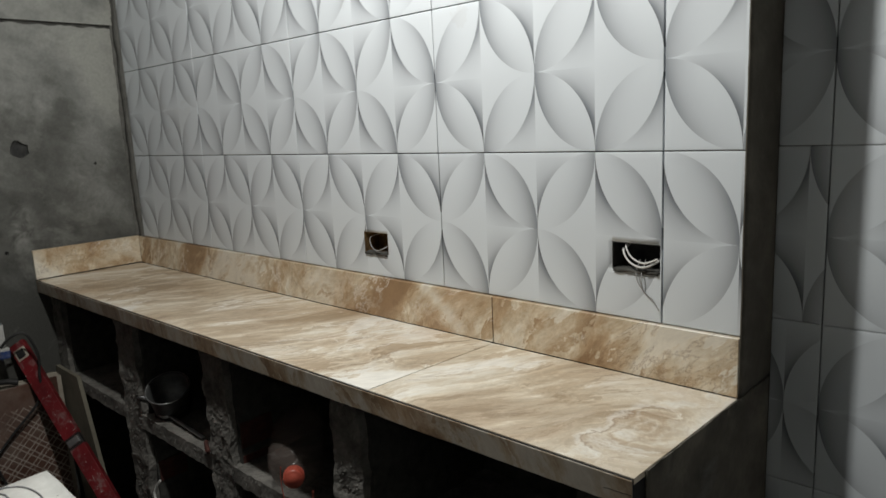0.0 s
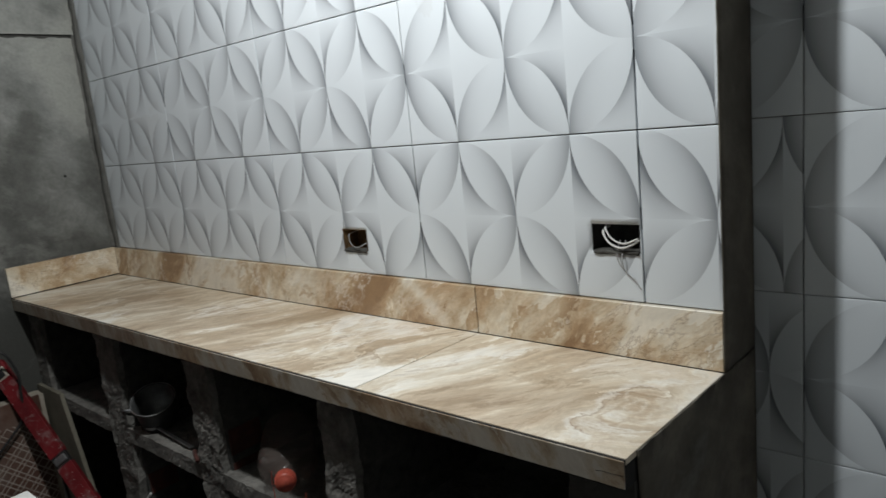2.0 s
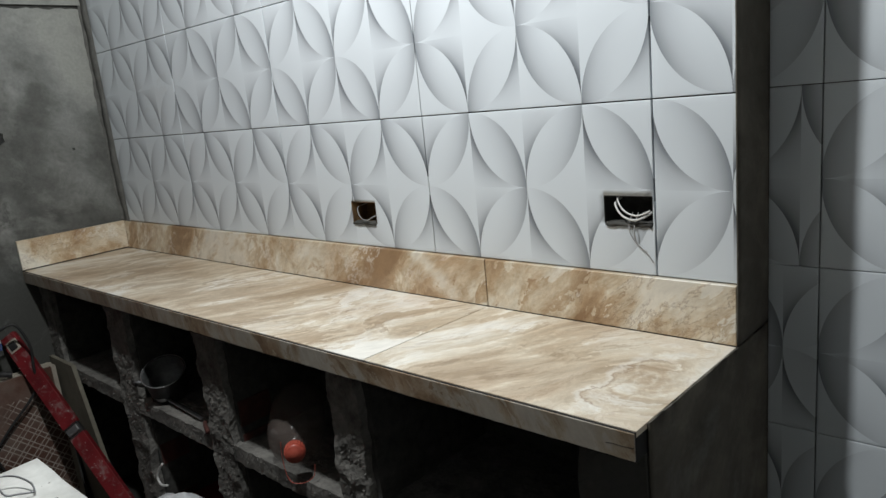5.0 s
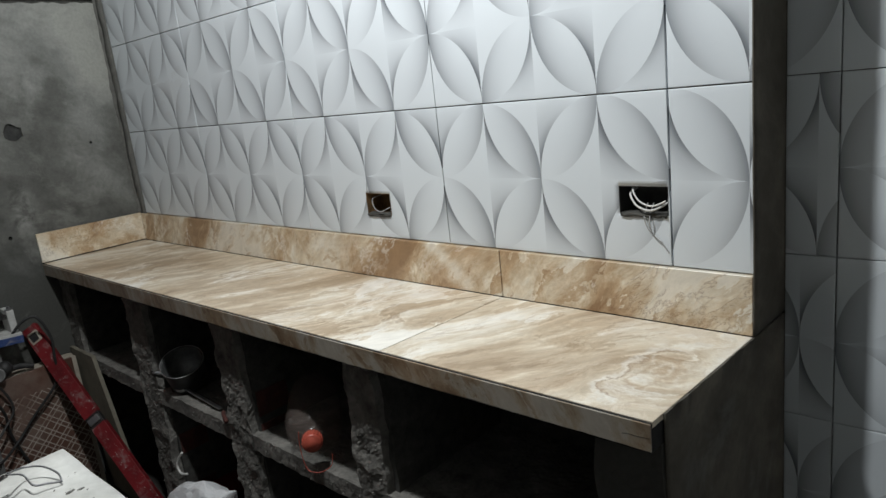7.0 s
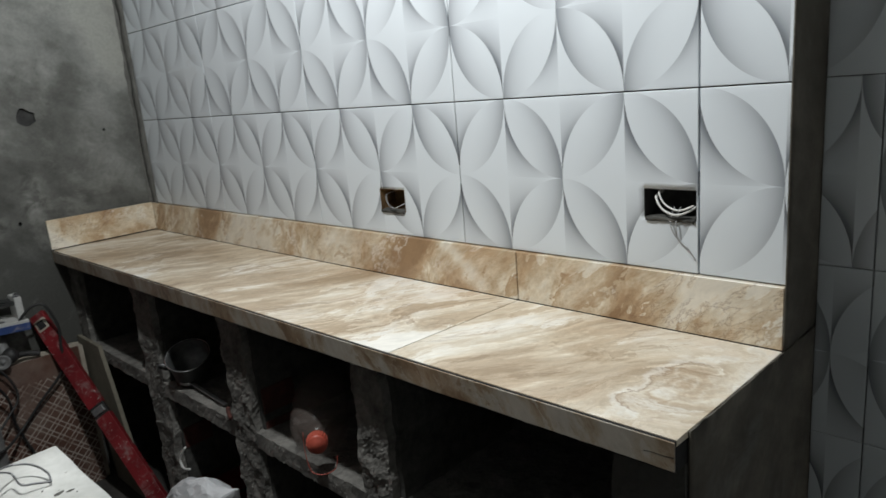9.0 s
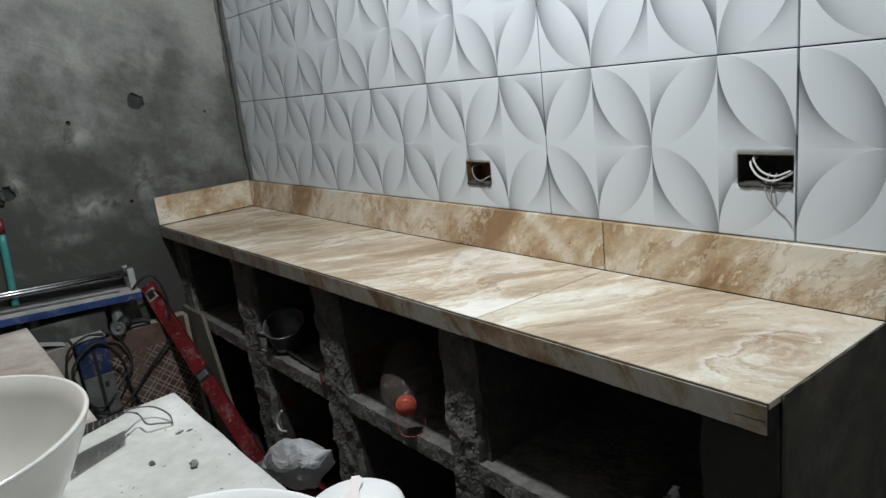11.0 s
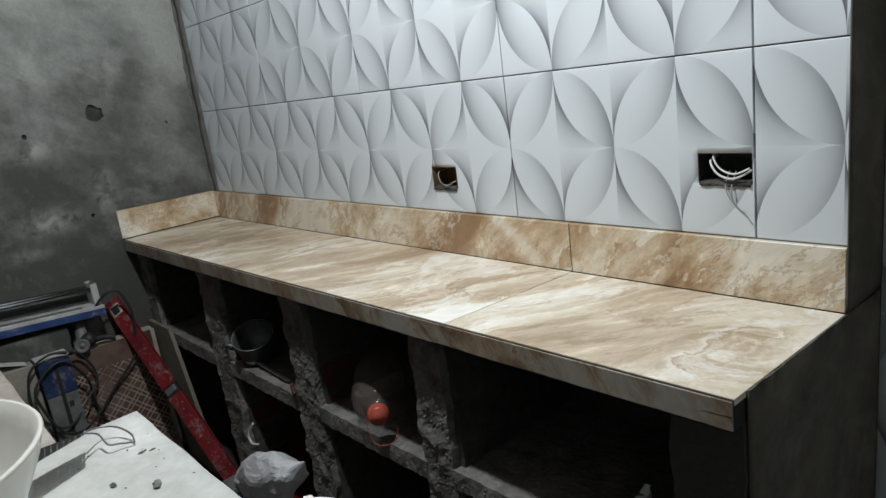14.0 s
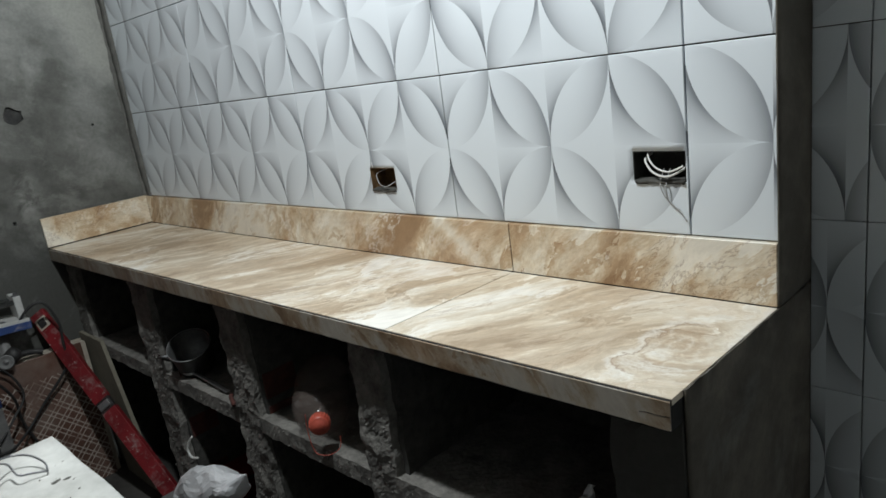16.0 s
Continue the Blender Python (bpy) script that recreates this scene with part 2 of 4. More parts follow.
    warm = k.ramp(k.noise(k.coords(spread=17.0, src=src), 3.4, 5, 0.6), [(0.54, 0.0), (0.72, 0.25)])
    c = k.mix(warm, c, (0.56, 0.36, 0.22))
    mottle = k.ramp(k.noise(v2, 8.0, 8, 0.75), [(0.36, 0.88), (0.6, 1.05)])
    c = k.mix(1.0, c, mottle, "MULTIPLY")
    if knot:
        # worn contour lines round the knot, open on one side, with a white rim
        rim = k.m("ABSOLUTE", k.m("SUBTRACT", far, 0.95))
        sp = k.add("ShaderNodeSeparateXYZ")
        k.put(sp.inputs[0], away.outputs[0])
        back = k.m("SUBTRACT", k.m("MULTIPLY", sp.outputs[1], 0.6), sp.outputs[0])
        open_side = k.ramp(k.m("ADD", back, k.noise(src, 14.0, 5)), [(0.3, 0.0), (0.8, 1.0)])
        inside = k.ramp(far, [(0.55, 1.0), (1.0, 0.0)])
        rings = k.m("ABSOLUTE", k.m("SUBTRACT", k.m("FRACT", k.m("MULTIPLY", far, 3.2)), 0.5))
        c = k.mix(k.m("MULTIPLY", k.m("MULTIPLY", k.ramp(rings, [(0.0, 1.0), (0.2, 0.0)]), inside), 0.45), c, (0.40, 0.25, 0.15))
        c = k.mix(k.m("MULTIPLY", k.m("MULTIPLY", k.ramp(rings, [(0.3, 0.0), (0.5, 1.0)]), inside), 0.4), c, (0.84, 0.80, 0.74))
        c = k.mix(k.m("MULTIPLY", k.m("MULTIPLY", k.ramp(rim, [(0.0, 1.0), (0.2, 0.0)]), open_side), 0.5), c, (0.88, 0.86, 0.81))
        ring = k.m("ABSOLUTE", k.m("SUBTRACT", far, 0.80))
        c = k.mix(k.m("MULTIPLY", k.m("MULTIPLY", k.ramp(ring, [(0.0, 1.0), (0.05, 0.0)]), open_side), 0.7), c, (0.27, 0.16, 0.09))
    dust = k.noise(k.coords(spread=5), 7.0, 8, 0.7)
    k.bump(k.noise(k.coords(), 45.0, 3), 0.02, 0.002)
    return k.done(c, k.m("ADD", 0.22, k.m("MULTIPLY", dust, 0.2)))


def lattice_mat():
    """Brown floor tile printed with a pale lattice of single and double lines."""
    k = Nodes("brown_lattice_glaze")
    sep = k.add("ShaderNodeSeparateXYZ")
    k.put(sep.inputs[0], k.add("ShaderNodeTexCoord").outputs["Object"])

    def lines(s, step, width):
        f = k.m("FRACT", k.m("DIVIDE", s, step))
        return k.m("LESS_THAN", f, width)

    # the lattice stands on its corner
    h = sep.outputs[2]
    y = k.m("MULTIPLY", k.m("ADD", sep.outputs[1], h), 0.7071)
    z = k.m("MULTIPLY", k.m("SUBTRACT", h, sep.outputs[1]), 0.7071)
    one = k.m("MAXIMUM", lines(y, 0.043, 0.09), lines(z, 0.043, 0.09))
    two = k.m("MAXIMUM", lines(k.m("ADD", y, 0.015), 0.043, 0.08), lines(k.m("ADD", z, 0.015), 0.043, 0.08))
    wear = k.noise(k.coords(), 9.0, 8, 0.65)
    on = k.m("MULTIPLY", k.m("MAXIMUM", one, two), k.ramp(wear, [(0.33, 0.0), (0.52, 1.0)]))
    on = k.m("MULTIPLY", on, k.m("LESS_THAN", h, 0.47))
    base = k.ramp(k.noise(k.coords(), 5.0, 9, 0.7), [(0.3, (0.065, 0.03, 0.021)), (0.7, (0.145, 0.072, 0.051))])
    c = k.mix(k.m("MULTIPLY", on, 0.75), base, (0.5, 0.46, 0.41))
    c = k.mix(k.ramp(k.noise(k.coords(), 3.0, 9, 0.7), [(0.5, 0.0), (0.75, 0.45)]), c, (0.35, 0.31, 0.27))
    k.bump(wear, 0.15, 0.002)
    return k.done(c, 0.55)


def clear_mat(name, tint, rough=0.1, see=0.6):
    """Thin clear plastic: part see-through, part glossy film."""
    k = Nodes(name)
    n = k.noise(k.coords(), 14.0, 5)
    k.bump(n, 0.3, 0.006)
    scuff = k.ramp(k.noise(k.coords(), 45.0, 8, 0.75), [(0.58, 0.0), (0.7, 1.0)])
    k.done(k.mix(k.m("MULTIPLY", scuff, 0.7), tint, (0.8, 0.79, 0.77)), rough, 0.0, Alpha=k.m("ADD", 1.0 - see, k.m("MULTIPLY", scuff, 0.3 * see)))
    return k.mat


def dusty_paint(name, dark, light):
    """Old enamel, scratched and smeared with dried cement dust."""
    k = Nodes(name)
    v = k.coords()
    f = k.noise(v, 9.0, 8, 0.65)
    c = k.ramp(f, [(0.35, dark), (0.65, light)])
    dust = k.ramp(k.noise(v, 26.0, 9, 0.72, 0.6), [(0.53, 0.0), (0.72, 0.75)])
    c = k.mix(dust, c, (0.33, 0.29, 0.28))
    k.bump(f, 0.15, 0.002)
    return k.done(c, k.m("ADD", 0.42, k.m("MULTIPLY", dust, 0.4)))


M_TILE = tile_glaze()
RUBS = [(-0.65, 1.30, 0.08, 0.04, 0.9), (-0.43, 1.115, 0.04, 0.08, 0.7), (-0.64, 1.03, 0.1, 0.045, 0.8), (-0.74, 0.93, 0.07, 0.025, 0.6), (-0.86, 1.15, 0.025, 0.06, 1.0), (-0.2, 1.25, 0.05, 0.1, 0.3)]
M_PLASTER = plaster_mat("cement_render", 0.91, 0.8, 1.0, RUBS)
M_SHELL = plaster_mat("low_bounce_cement", 0.5, 0.0)
# darker, yellower copy of the render for the wall's end and the panel
M_PLASTER_DARK = plaster_mat("dark_cement_render", 0.6, 0.0, 0.74)
M_MORTAR = simple("rough_mortar", (0.07, 0.068, 0.062), (0.26, 0.25, 0.23), 14, 0.92, 0.9, dist=0.012)
# mortar tone; also carries the corner's shade and keeps the island bases dark
M_FILLET = simple("dark_mortar_and_shade", (0.08, 0.08, 0.074), (0.165, 0.163, 0.152), 18, 0.9, 0.6, dist=0.006)
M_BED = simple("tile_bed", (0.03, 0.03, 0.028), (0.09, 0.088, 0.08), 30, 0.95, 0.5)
M_BRICK = simple("red_clay_brick", (0.04, 0.013, 0.01), (0.11, 0.036, 0.028), 22, 0.9, 0.6)
M_REDWALL = simple("faded_red_paint", (0.30, 0.05, 0.045), (0.52, 0.13, 0.11), 5, 0.8, 0.4)
CREAMS = ((0.38, 0.285, 0.19), (0.51, 0.405, 0.29), (0.60, 0.50, 0.375), (0.68, 0.595, 0.47), (0.78, 0.715, 0.605), (0.88, 0.85, 0.78))
TANS = ((0.32, 0.20, 0.11), (0.45, 0.31, 0.185), (0.53, 0.40, 0.265), (0.61, 0.50, 0.36), (0.70, 0.61, 0.475), (0.78, 0.725, 0.625))
# front strip: the upstand's tones scaled down to about 0.39
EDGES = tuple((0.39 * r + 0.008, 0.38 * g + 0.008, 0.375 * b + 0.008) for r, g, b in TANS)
TOP_DRIFTS = [(-0.35, -0.24, 65, 0.26, 0.035, 0.09), (-0.12, -0.2, 62, 0.24, 0.07, -0.07), (-0.48, -0.22, 60, 0.2, 0.05, -0.07), (-0.6, -0.36, 50, 0.1, 0.06, -0.09), (-0.98, -0.33, 57, 0.2, 0.04, 0.07),
              (-1.15, -0.2, 60, 0.25, 0.06, -0.05), (-1.42, -0.2, 60, 0.25, 0.05, 0.05), (-1.75, -0.2, 60, 0.3, 0.16, -0.05), (0.1, -0.1, 60, 0.14, 0.05, -0.04), (0.05, -0.37, 20, 0.1, 0.02, 0.08)]
SPLASH_DRIFTS = [(-2.305, 0.97, 90, 0.2, 0.02, 0.06), (-2.22, 0.96, 80, 0.1, 0.02, -0.1), (-1.88, 0.96, 48, 0.1, 0.05, -0.09), (-1.58, 0.96, 45, 0.1, 0.06, 0.07), (-1.3, 0.96, 46, 0.1, 0.04, -0.1), (-1.12, 0.97, 44, 0.1, 0.03, 0.07), (-0.8, 0.97, 30, 0.14, 0.07, -0.1),
                 (-0.575, 0.97, -38, 0.12, 0.022, 0.16), (-0.45, 0.99, -38, 0.08, 0.03, -0.06), (-0.3, 0.97, 45, 0.08, 0.04, 0.05), (-0.14, 0.97, 40, 0.1, 0.05, -0.07), (0.0, 0.97, 66, 0.08, 0.012, 0.12), (0.09, 0.98, 60, 0.08, 0.05, 0.04)]
M_TOP = marble_mat("marble_worktop", (0, 0, 24), (5.6, 1.7, 5.0), CREAMS, 1.4, (0.082, -0.235, 0.915), 1.0, 1.3, TOP_DRIFTS)
M_SPLASH = marble_mat("marble_splash", (0, -46, 0), (6.0, 3.2, 2.4), TANS, 1.45, None, 0.8, 1.3, SPLASH_DRIFTS, 2)
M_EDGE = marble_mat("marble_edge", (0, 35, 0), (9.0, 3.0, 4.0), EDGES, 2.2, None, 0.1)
M_SLAB = simple("pale_skim_coat", (0.35, 0.35, 0.33), (0.58, 0.58, 0.555), 7, 0.8, 0.5)
M_SLAB_OLD = simple("stained_skim_coat", (0.17, 0.13, 0.105), (0.41, 0.375, 0.335), 4.5, 0.8, 0.35)
M_BOUNCE = simple("bounce_white", (0.54, 0.53, 0.51), (0.72, 0.715, 0.69), 4, 0.85, 0.3)
M_CERAMIC = simple("white_sanitary_glaze", (0.60, 0.585, 0.54), (0.67, 0.655, 0.605), 6, 0.18, 0.02)
M_PLASTIC_W = simple("white_plastic", (0.76, 0.76, 0.77), (0.84, 0.84, 0.85), 8, 0.35, 0.03)
M_STAIN = simple("pink_dried_stain", (0.71, 0.63, 0.61), (0.78, 0.73, 0.72), 40, 0.6, 0.1)
M_RED = dusty_paint("scuffed_red_paint", (0.11, 0.008, 0.011), (0.225, 0.017, 0.022))
M_NAVY = dusty_paint("dusty_navy_card", (0.012, 0.024, 0.07), (0.03, 0.055, 0.14))
M_SCUFF = simple("dried_cement_splash", (0.35, 0.33, 0.31), (0.6, 0.56, 0.53), 60, 0.9, 0.5)
M_BLACK = simple("black_rubber", (0.012, 0.012, 0.013), (0.035, 0.034, 0.033), 30, 0.6, 0.15)
M_GREY = simple("grey_plastic", (0.10, 0.10, 0.10), (0.2, 0.2, 0.195), 18, 0.55, 0.1)
M_CHROME = simple("worn_chrome", (0.55, 0.56, 0.57), (0.8, 0.81, 0.82), 30, 0.36, 0.05, 1.0)
M_RAIL = simple("oily_chrome_rail", (0.3, 0.31, 0.32), (0.62, 0.63, 0.64), 45, 0.24, 0.12, 1.0)
M_JOINT = simple("black_joint_gap", (0.006, 0.006, 0.006), (0.02, 0.019, 0.018), 60, 0.95, 0.3)
M_CRATE = simple("dark_red_crate_plastic", (0.10, 0.008, 0.01), (0.2, 0.02, 0.022), 16, 0.5, 0.1)
M_STEEL = simple("dull_aluminium", (0.12, 0.125, 0.13), (0.27, 0.27, 0.28), 25, 0.42, 0.1, 0.7)
M_BLUE = dusty_paint("dusty_blue_paint", (0.018, 0.04, 0.13), (0.05, 0.095, 0.26))
M_ALU = simple("scoured_aluminium", (0.06, 0.063, 0.063), (0.15, 0.153, 0.153), 25, 0.45, 0.1, 0.5)
M_DUSTY = simple("cement_dusted_metal", (0.36, 0.36, 0.35), (0.6, 0.6, 0.58), 18, 0.8, 0.3)
M_BISCUIT = simple("tile_biscuit", (0.3, 0.26, 0.21), (0.5, 0.46, 0.39), 15, 0.85, 0.3)
M_BOARD = simple("dusty_fibreboard", (0.15, 0.137, 0.105), (0.24, 0.224, 0.175), 9, 0.85, 0.25)
M_TEAL = simple("teal_pipe_plastic", (0.05, 0.26, 0.24), (0.09, 0.38, 0.35), 20, 0.4, 0.05)
M_ORANGE = simple("orange_cap_plastic", (0.34, 0.05, 0.032), (0.55, 0.12, 0.08), 25, 0.4, 0.05)
M_WIRE = simple("grey_cable_sheath", (0.25, 0.25, 0.25), (0.4, 0.4, 0.4), 40, 0.5, 0.05)
M_WIRE_W = simple("white_cable_sheath", (0.6, 0.6, 0.58), (0.78, 0.78, 0.76), 40, 0.45, 0.05)
M_CARD = simple("dusty_cardboard", (0.20, 0.18, 0.15), (0.38, 0.35, 0.30), 12, 0.9, 0.3)
M_BOX_RUST = simple("rusty_box_inside", (0.04, 0.02, 0.008), (0.24, 0.14, 0.055), 40, 0.8, 0.5)
M_BOX_DARK = simple("dark_box_inside", (0.012, 0.012, 0.012), (0.05, 0.05, 0.048), 40, 0.8, 0.4)
M_FLOOR = simple("dusty_cement_floor", (0.025, 0.023, 0.021), (0.07, 0.065, 0.06), 6, 0.9, 0.4)
M_PET = clear_mat("clear_bottle_plastic", (0.34, 0.28, 0.25), 0.14, 0.8)
M_BAG = clear_mat("white_bag_film", (0.90, 0.92, 0.95), 0.35, 0.1)
M_LATTICE = lattice_mat()


# ---- mesh helpers ----
def thing(name, base, label, category, group="", kind=""):
    ob = new(name)
    ob.location = base
    return tagged(ob, label, category, group, kind)


def to_mesh(name, bm, mat, smooth=False):
    me = bpy.data.meshes.new(name)
    bmesh.ops.recalc_face_normals(bm, faces=bm.faces[:])
    bm.to_mesh(me)
    bm.free()
    me.materials.append(mat)
    if smooth:
        for p in me.polygons:
            p.use_smooth = True
    return me


def part(name, bm, mat, parent, label="", smooth=False):
    ob = new(name, to_mesh(name, bm, mat, smooth))
    ob.parent = parent
    if parent.parent is None:
        ob.location = -parent.location
    return tagged(ob, label)


def single(name, bm, mat, label, category="", group="", kind="", smooth=False):
    return tagged(new(name, to_mesh(name, bm, mat, smooth)), label, category, group, kind)


def box(lo, hi, bevel=0.0, seg=1, bm=None):
    bm = bm or bmesh.new()
    mid = [(a + b) / 2 for a, b in zip(lo, hi)]
    size = [b - a for a, b in zip(lo, hi)]
    made = bmesh.ops.create_cube(bm, size=1, matrix=Matrix.Translation(mid) @ Matrix.Diagonal((*size, 1)))
    if bevel:
        edges = {e for v in made["verts"] for e in v.link_edges}
        bmesh.ops.bevel(bm, geom=list(edges), offset=bevel, segments=seg, affect="EDGES", profile=0.6)
    return bm


def rough_box(lo, hi, step, amp, seed, freq=9.0, crumbs=0, sharp=0.0):
    """A block with a fine skin pushed about by noise, with mortar crumbs on it."""
    bm = bmesh.new()
    lo, hi = Vector(lo), Vector(hi)
    n = [max(1, round((hi[i] - lo[i]) / step)) for i in range(3)]
    cache = {}

    def vert(i, j, k):
        key = (i, j, k)
        if key not in cache:
            p = Vector([lo[a] + (hi[a] - lo[a]) * q / n[a] for a, q in enumerate(key)])
            d = noise.noise_vector(p * freq + Vector((seed, 0, 0))) + 0.7 * noise.noise_vector(p * freq * 4.3 + Vector((0, seed, 0)))
            if sharp:
                d *= 0.6 + sharp * max(0, noise.noise(p * freq * 2.3 + Vector((0, 0, seed))))
            cache[key] = bm.verts.new(p + d * amp)
        return cache[key]

    for a in range(3):
        b, c = (a + 1) % 3, (a + 2) % 3
        for side in (0, n[a]):
            for u in range(n[b]):
                for w in range(n[c]):
                    quad = []
                    for du, dw in ((0, 0), (1, 0), (1, 1), (0, 1)):
                        key = [0, 0, 0]
                        key[a], key[b], key[c] = side, u + du, w + dw
                        quad.append(vert(*key))
                    bm.faces.new(quad)
    rnd = random.Random(seed)
    for _ in range(crumbs):
        p = Vector((rnd.uniform(lo.x, hi.x), lo.y - 0.001, rnd.uniform(lo.z, hi.z)))
        r = rnd.uniform(0.0008, 0.003)
        made = bmesh.ops.create_icosphere(bm, subdivisions=1, radius=r, matrix=Matrix.Translation(p))
        for v in made["verts"]:
            v.co += Vector((rnd.uniform(-1, 1), rnd.uniform(-0.5, 0.5), rnd.uniform(-1, 1))) * r * 0.5
    return bm


def lathe(profile, centre, seg=40, bm=None, turn=None):
    """A turned shape: (radius, height) pairs from one end to the other round the z axis."""
    bm = bm or bmesh.new()
    m = Matrix.Translation(centre) @ (turn or Matrix())
    rings = []
    for r, h in profile:
        if r < 1e-5:
            rings.append([bm.verts.new(m @ Vector((0, 0, h)))])
        else:
            rings.append([bm.verts.new(m @ Vector((r * math.cos(a), r * math.sin(a), h))) for a in (2 * math.pi * i / seg for i in range(seg))])
    for p, q in zip(rings, rings[1:]):
        for i in range(seg):
            j = (i + 1) % seg
            f = [p[i % len(p)], p[j % len(p)], q[j % len(q)], q[i % len(q)]]
            f = list(dict.fromkeys(f))
            if len(f) > 2:
                bm.faces.new(f)
    return bm


def glide(points, steps=6):
    """Points on a smooth curve through the given ones."""
    pts = [Vector(p) for p in points]
    out = []
    for i in range(len(pts) - 1):
        p0, p1, p2, p3 = pts[max(i - 1, 0)], pts[i], pts[i + 1], pts[min(i + 2, len(pts) - 1)]
        for s in range(steps):
            t = s / steps
            out.append(0.5 * (2 * p1 + (p2 - p0) * t + (2 * p0 - 5 * p1 + 4 * p2 - p3) * t * t + (3 * p1 - p0 - 3 * p2 + p3) * t ** 3))
    return out + [pts[-1]]


def tube(points, r, seg=8, steps=6, bm=None):
    bm = bm or bmesh.new()
    pts = glide(points, steps) if steps > 1 else [Vector(p) for p in points]
    rings, side = [], None
    for i, p in enumerate(pts):
        way = (pts[min(i + 1, len(pts) - 1)] - pts[max(i - 1, 0)]).normalized()
        side = way.orthogonal() if side is None else (side - way * side.dot(way))
        side.normalize()
        up = way.cross(side)
        rings.append([bm.verts.new(p + r * (math.cos(a) * side + math.sin(a) * up)) for a in (2 * math.pi * k / seg for k in range(seg))])
    for p, q in zip(rings, rings[1:]):
        for k in range(seg):
            bm.faces.new((p[k], p[(k + 1) % seg], q[(k + 1) % seg], q[k]))
    bm.faces.new(rings[0][::-1])
    bm.faces.new(rings[-1])
    return bm


def bar(a, b, wide, deep, up=(0, 0, 1), bevel=0.0, bm=None, cut=(0.0, 1.0), shift=(0, 0)):
    """A straight bar from a to b; deep is its size along up, wide across both."""
    a, b = Vector(a), Vector(b)
    way = (b - a).normalized()
    side = way.cross(Vector(up)).normalized()
    top = side.cross(way)
    a, b = a.lerp(b, cut[0]), a.lerp(b, cut[1])
    mid = (a + b) / 2 + side * shift[0] + top * shift[1]
    m = Matrix((side, way, top)).transposed().to_4x4()
    bm = bm or bmesh.new()
    made = bmesh.ops.create_cube(bm, size=1, matrix=Matrix.Translation(mid) @ m @ Matrix.Diagonal((wide, (b - a).length, deep, 1)))
    if bevel:
        edges = {e for v in made["verts"] for e in v.link_edges}
        bmesh.ops.bevel(bm, geom=list(edges), offset=bevel, segments=2, affect="EDGES", profile=0.6)
    return bm


def pierced(xs, zs, y0, y1, holes=(), front=None):
    """A plate in the x-z plane from y0 (front) to y1, cut through by holes (x0, x1, z0, z1). front(x, z) lifts the face."""
    for x0, x1, z0, z1 in holes:
        xs, zs = [*xs, x0, x1], [*zs, z0, z1]
    xs, zs = sorted({round(x, 5) for x in xs}), sorted({round(z, 5) for z in zs})
    bm = bmesh.new()
    lift = front or (lambda x, z: 0.0)
    f = {(i, j): bm.verts.new((x, y0 - lift(x, z), z)) for i, x in enumerate(xs) for j, z in enumerate(zs)}
    kb = {}

    def back(i, j):
        if (i, j) not in kb:
            kb[i, j] = bm.verts.new((xs[i], y1, zs[j]))
        return kb[i, j]

    solid = set()
    for i in range(len(xs) - 1):
        for j in range(len(zs) - 1):
            cx, cz = (xs[i] + xs[i + 1]) / 2, (zs[j] + zs[j + 1]) / 2
            if not any(x0 < cx < x1 and z0 < cz < z1 for x0, x1, z0, z1 in holes):
                solid.add((i, j))
    for i, j in solid:
        bm.faces.new((f[i, j], f[i + 1, j], f[i + 1, j + 1], f[i, j + 1]))
        for di, dj, p, q in ((-1, 0, (i, j), (i, j + 1)), (1, 0, (i + 1, j), (i + 1, j + 1)), (0, -1, (i, j), (i + 1, j)), (0, 1, (i, j + 1), (i + 1, j + 1))):
            if (i + di, j + dj) not in solid:
                bm.faces.new((f[p], f[q], back(*q), back(*p)))
    for v in [v for v in bm.verts if not v.link_faces]:
        bm.verts.remove(v)
    return bm


def crumple(bm, amp, freq, seed):
    for v in bm.verts:
        v.co += noise.noise_vector(v.co * freq + Vector((seed, seed, 0))) * amp + noise.noise_vector(v.co * freq * 3.1 + Vector((0, seed, seed))) * amp * 0.45
    return bm


def relief(x, z):
    """The low relief of the petals, in metres; x and z from a flower's middle."""
    a, b = x / UW, z / UH
    ua, ub = a + 0.5 - round(a + 0.5), b - round(b)
    va, vb = a - round(a), b + 0.5 - round(b + 0.5)
    d1, d2 = math.hypot(ua, ub), math.hypot(va, vb)
    if d1 < 0.5 and d2 < 0.5:
        return 0.0004 * min(1.0, min(0.5 - d1, 0.5 - d2) / 0.09)
    return 0.0003 * min(1.0, (max(d1, d2) - 0.5) / 0.12)


# ---- the shell of the room ----
BOXES = [(-0.864, -0.769, 1.081, 1.139), (-0.105, -0.0035, 1.117, 1.173)]

floor = single("floor", box((-2.6, -3.3, -0.1), (1.85, 0.5, 0)), M_FLOOR, "dusty grey cement floor", "floor", kind="structure")
# ceiling and south wall are out of view, dark to hold bounce light down
ceiling = single("ceiling", box((-2.6, -3.3, 2.7), (1.85, 0.5, 2.8)), M_SHELL, "unseen bare cement ceiling slab", "ceiling", kind="structure")
wall_south = single("wall_south", box((-2.6, -3.4, 0), (1.85, -3.3, 2.7)), M_SHELL, "unseen bare cement rendered wall", "wall", kind="structure")
# out of view; added white and close by to brighten the shaded recess
wall_east = single("wall_east", box((1.75, -3.3, 0), (1.85, 0.5, 2.7)), M_BOUNCE, "unseen white wall that bounces light into the recess", "wall", kind="structure")

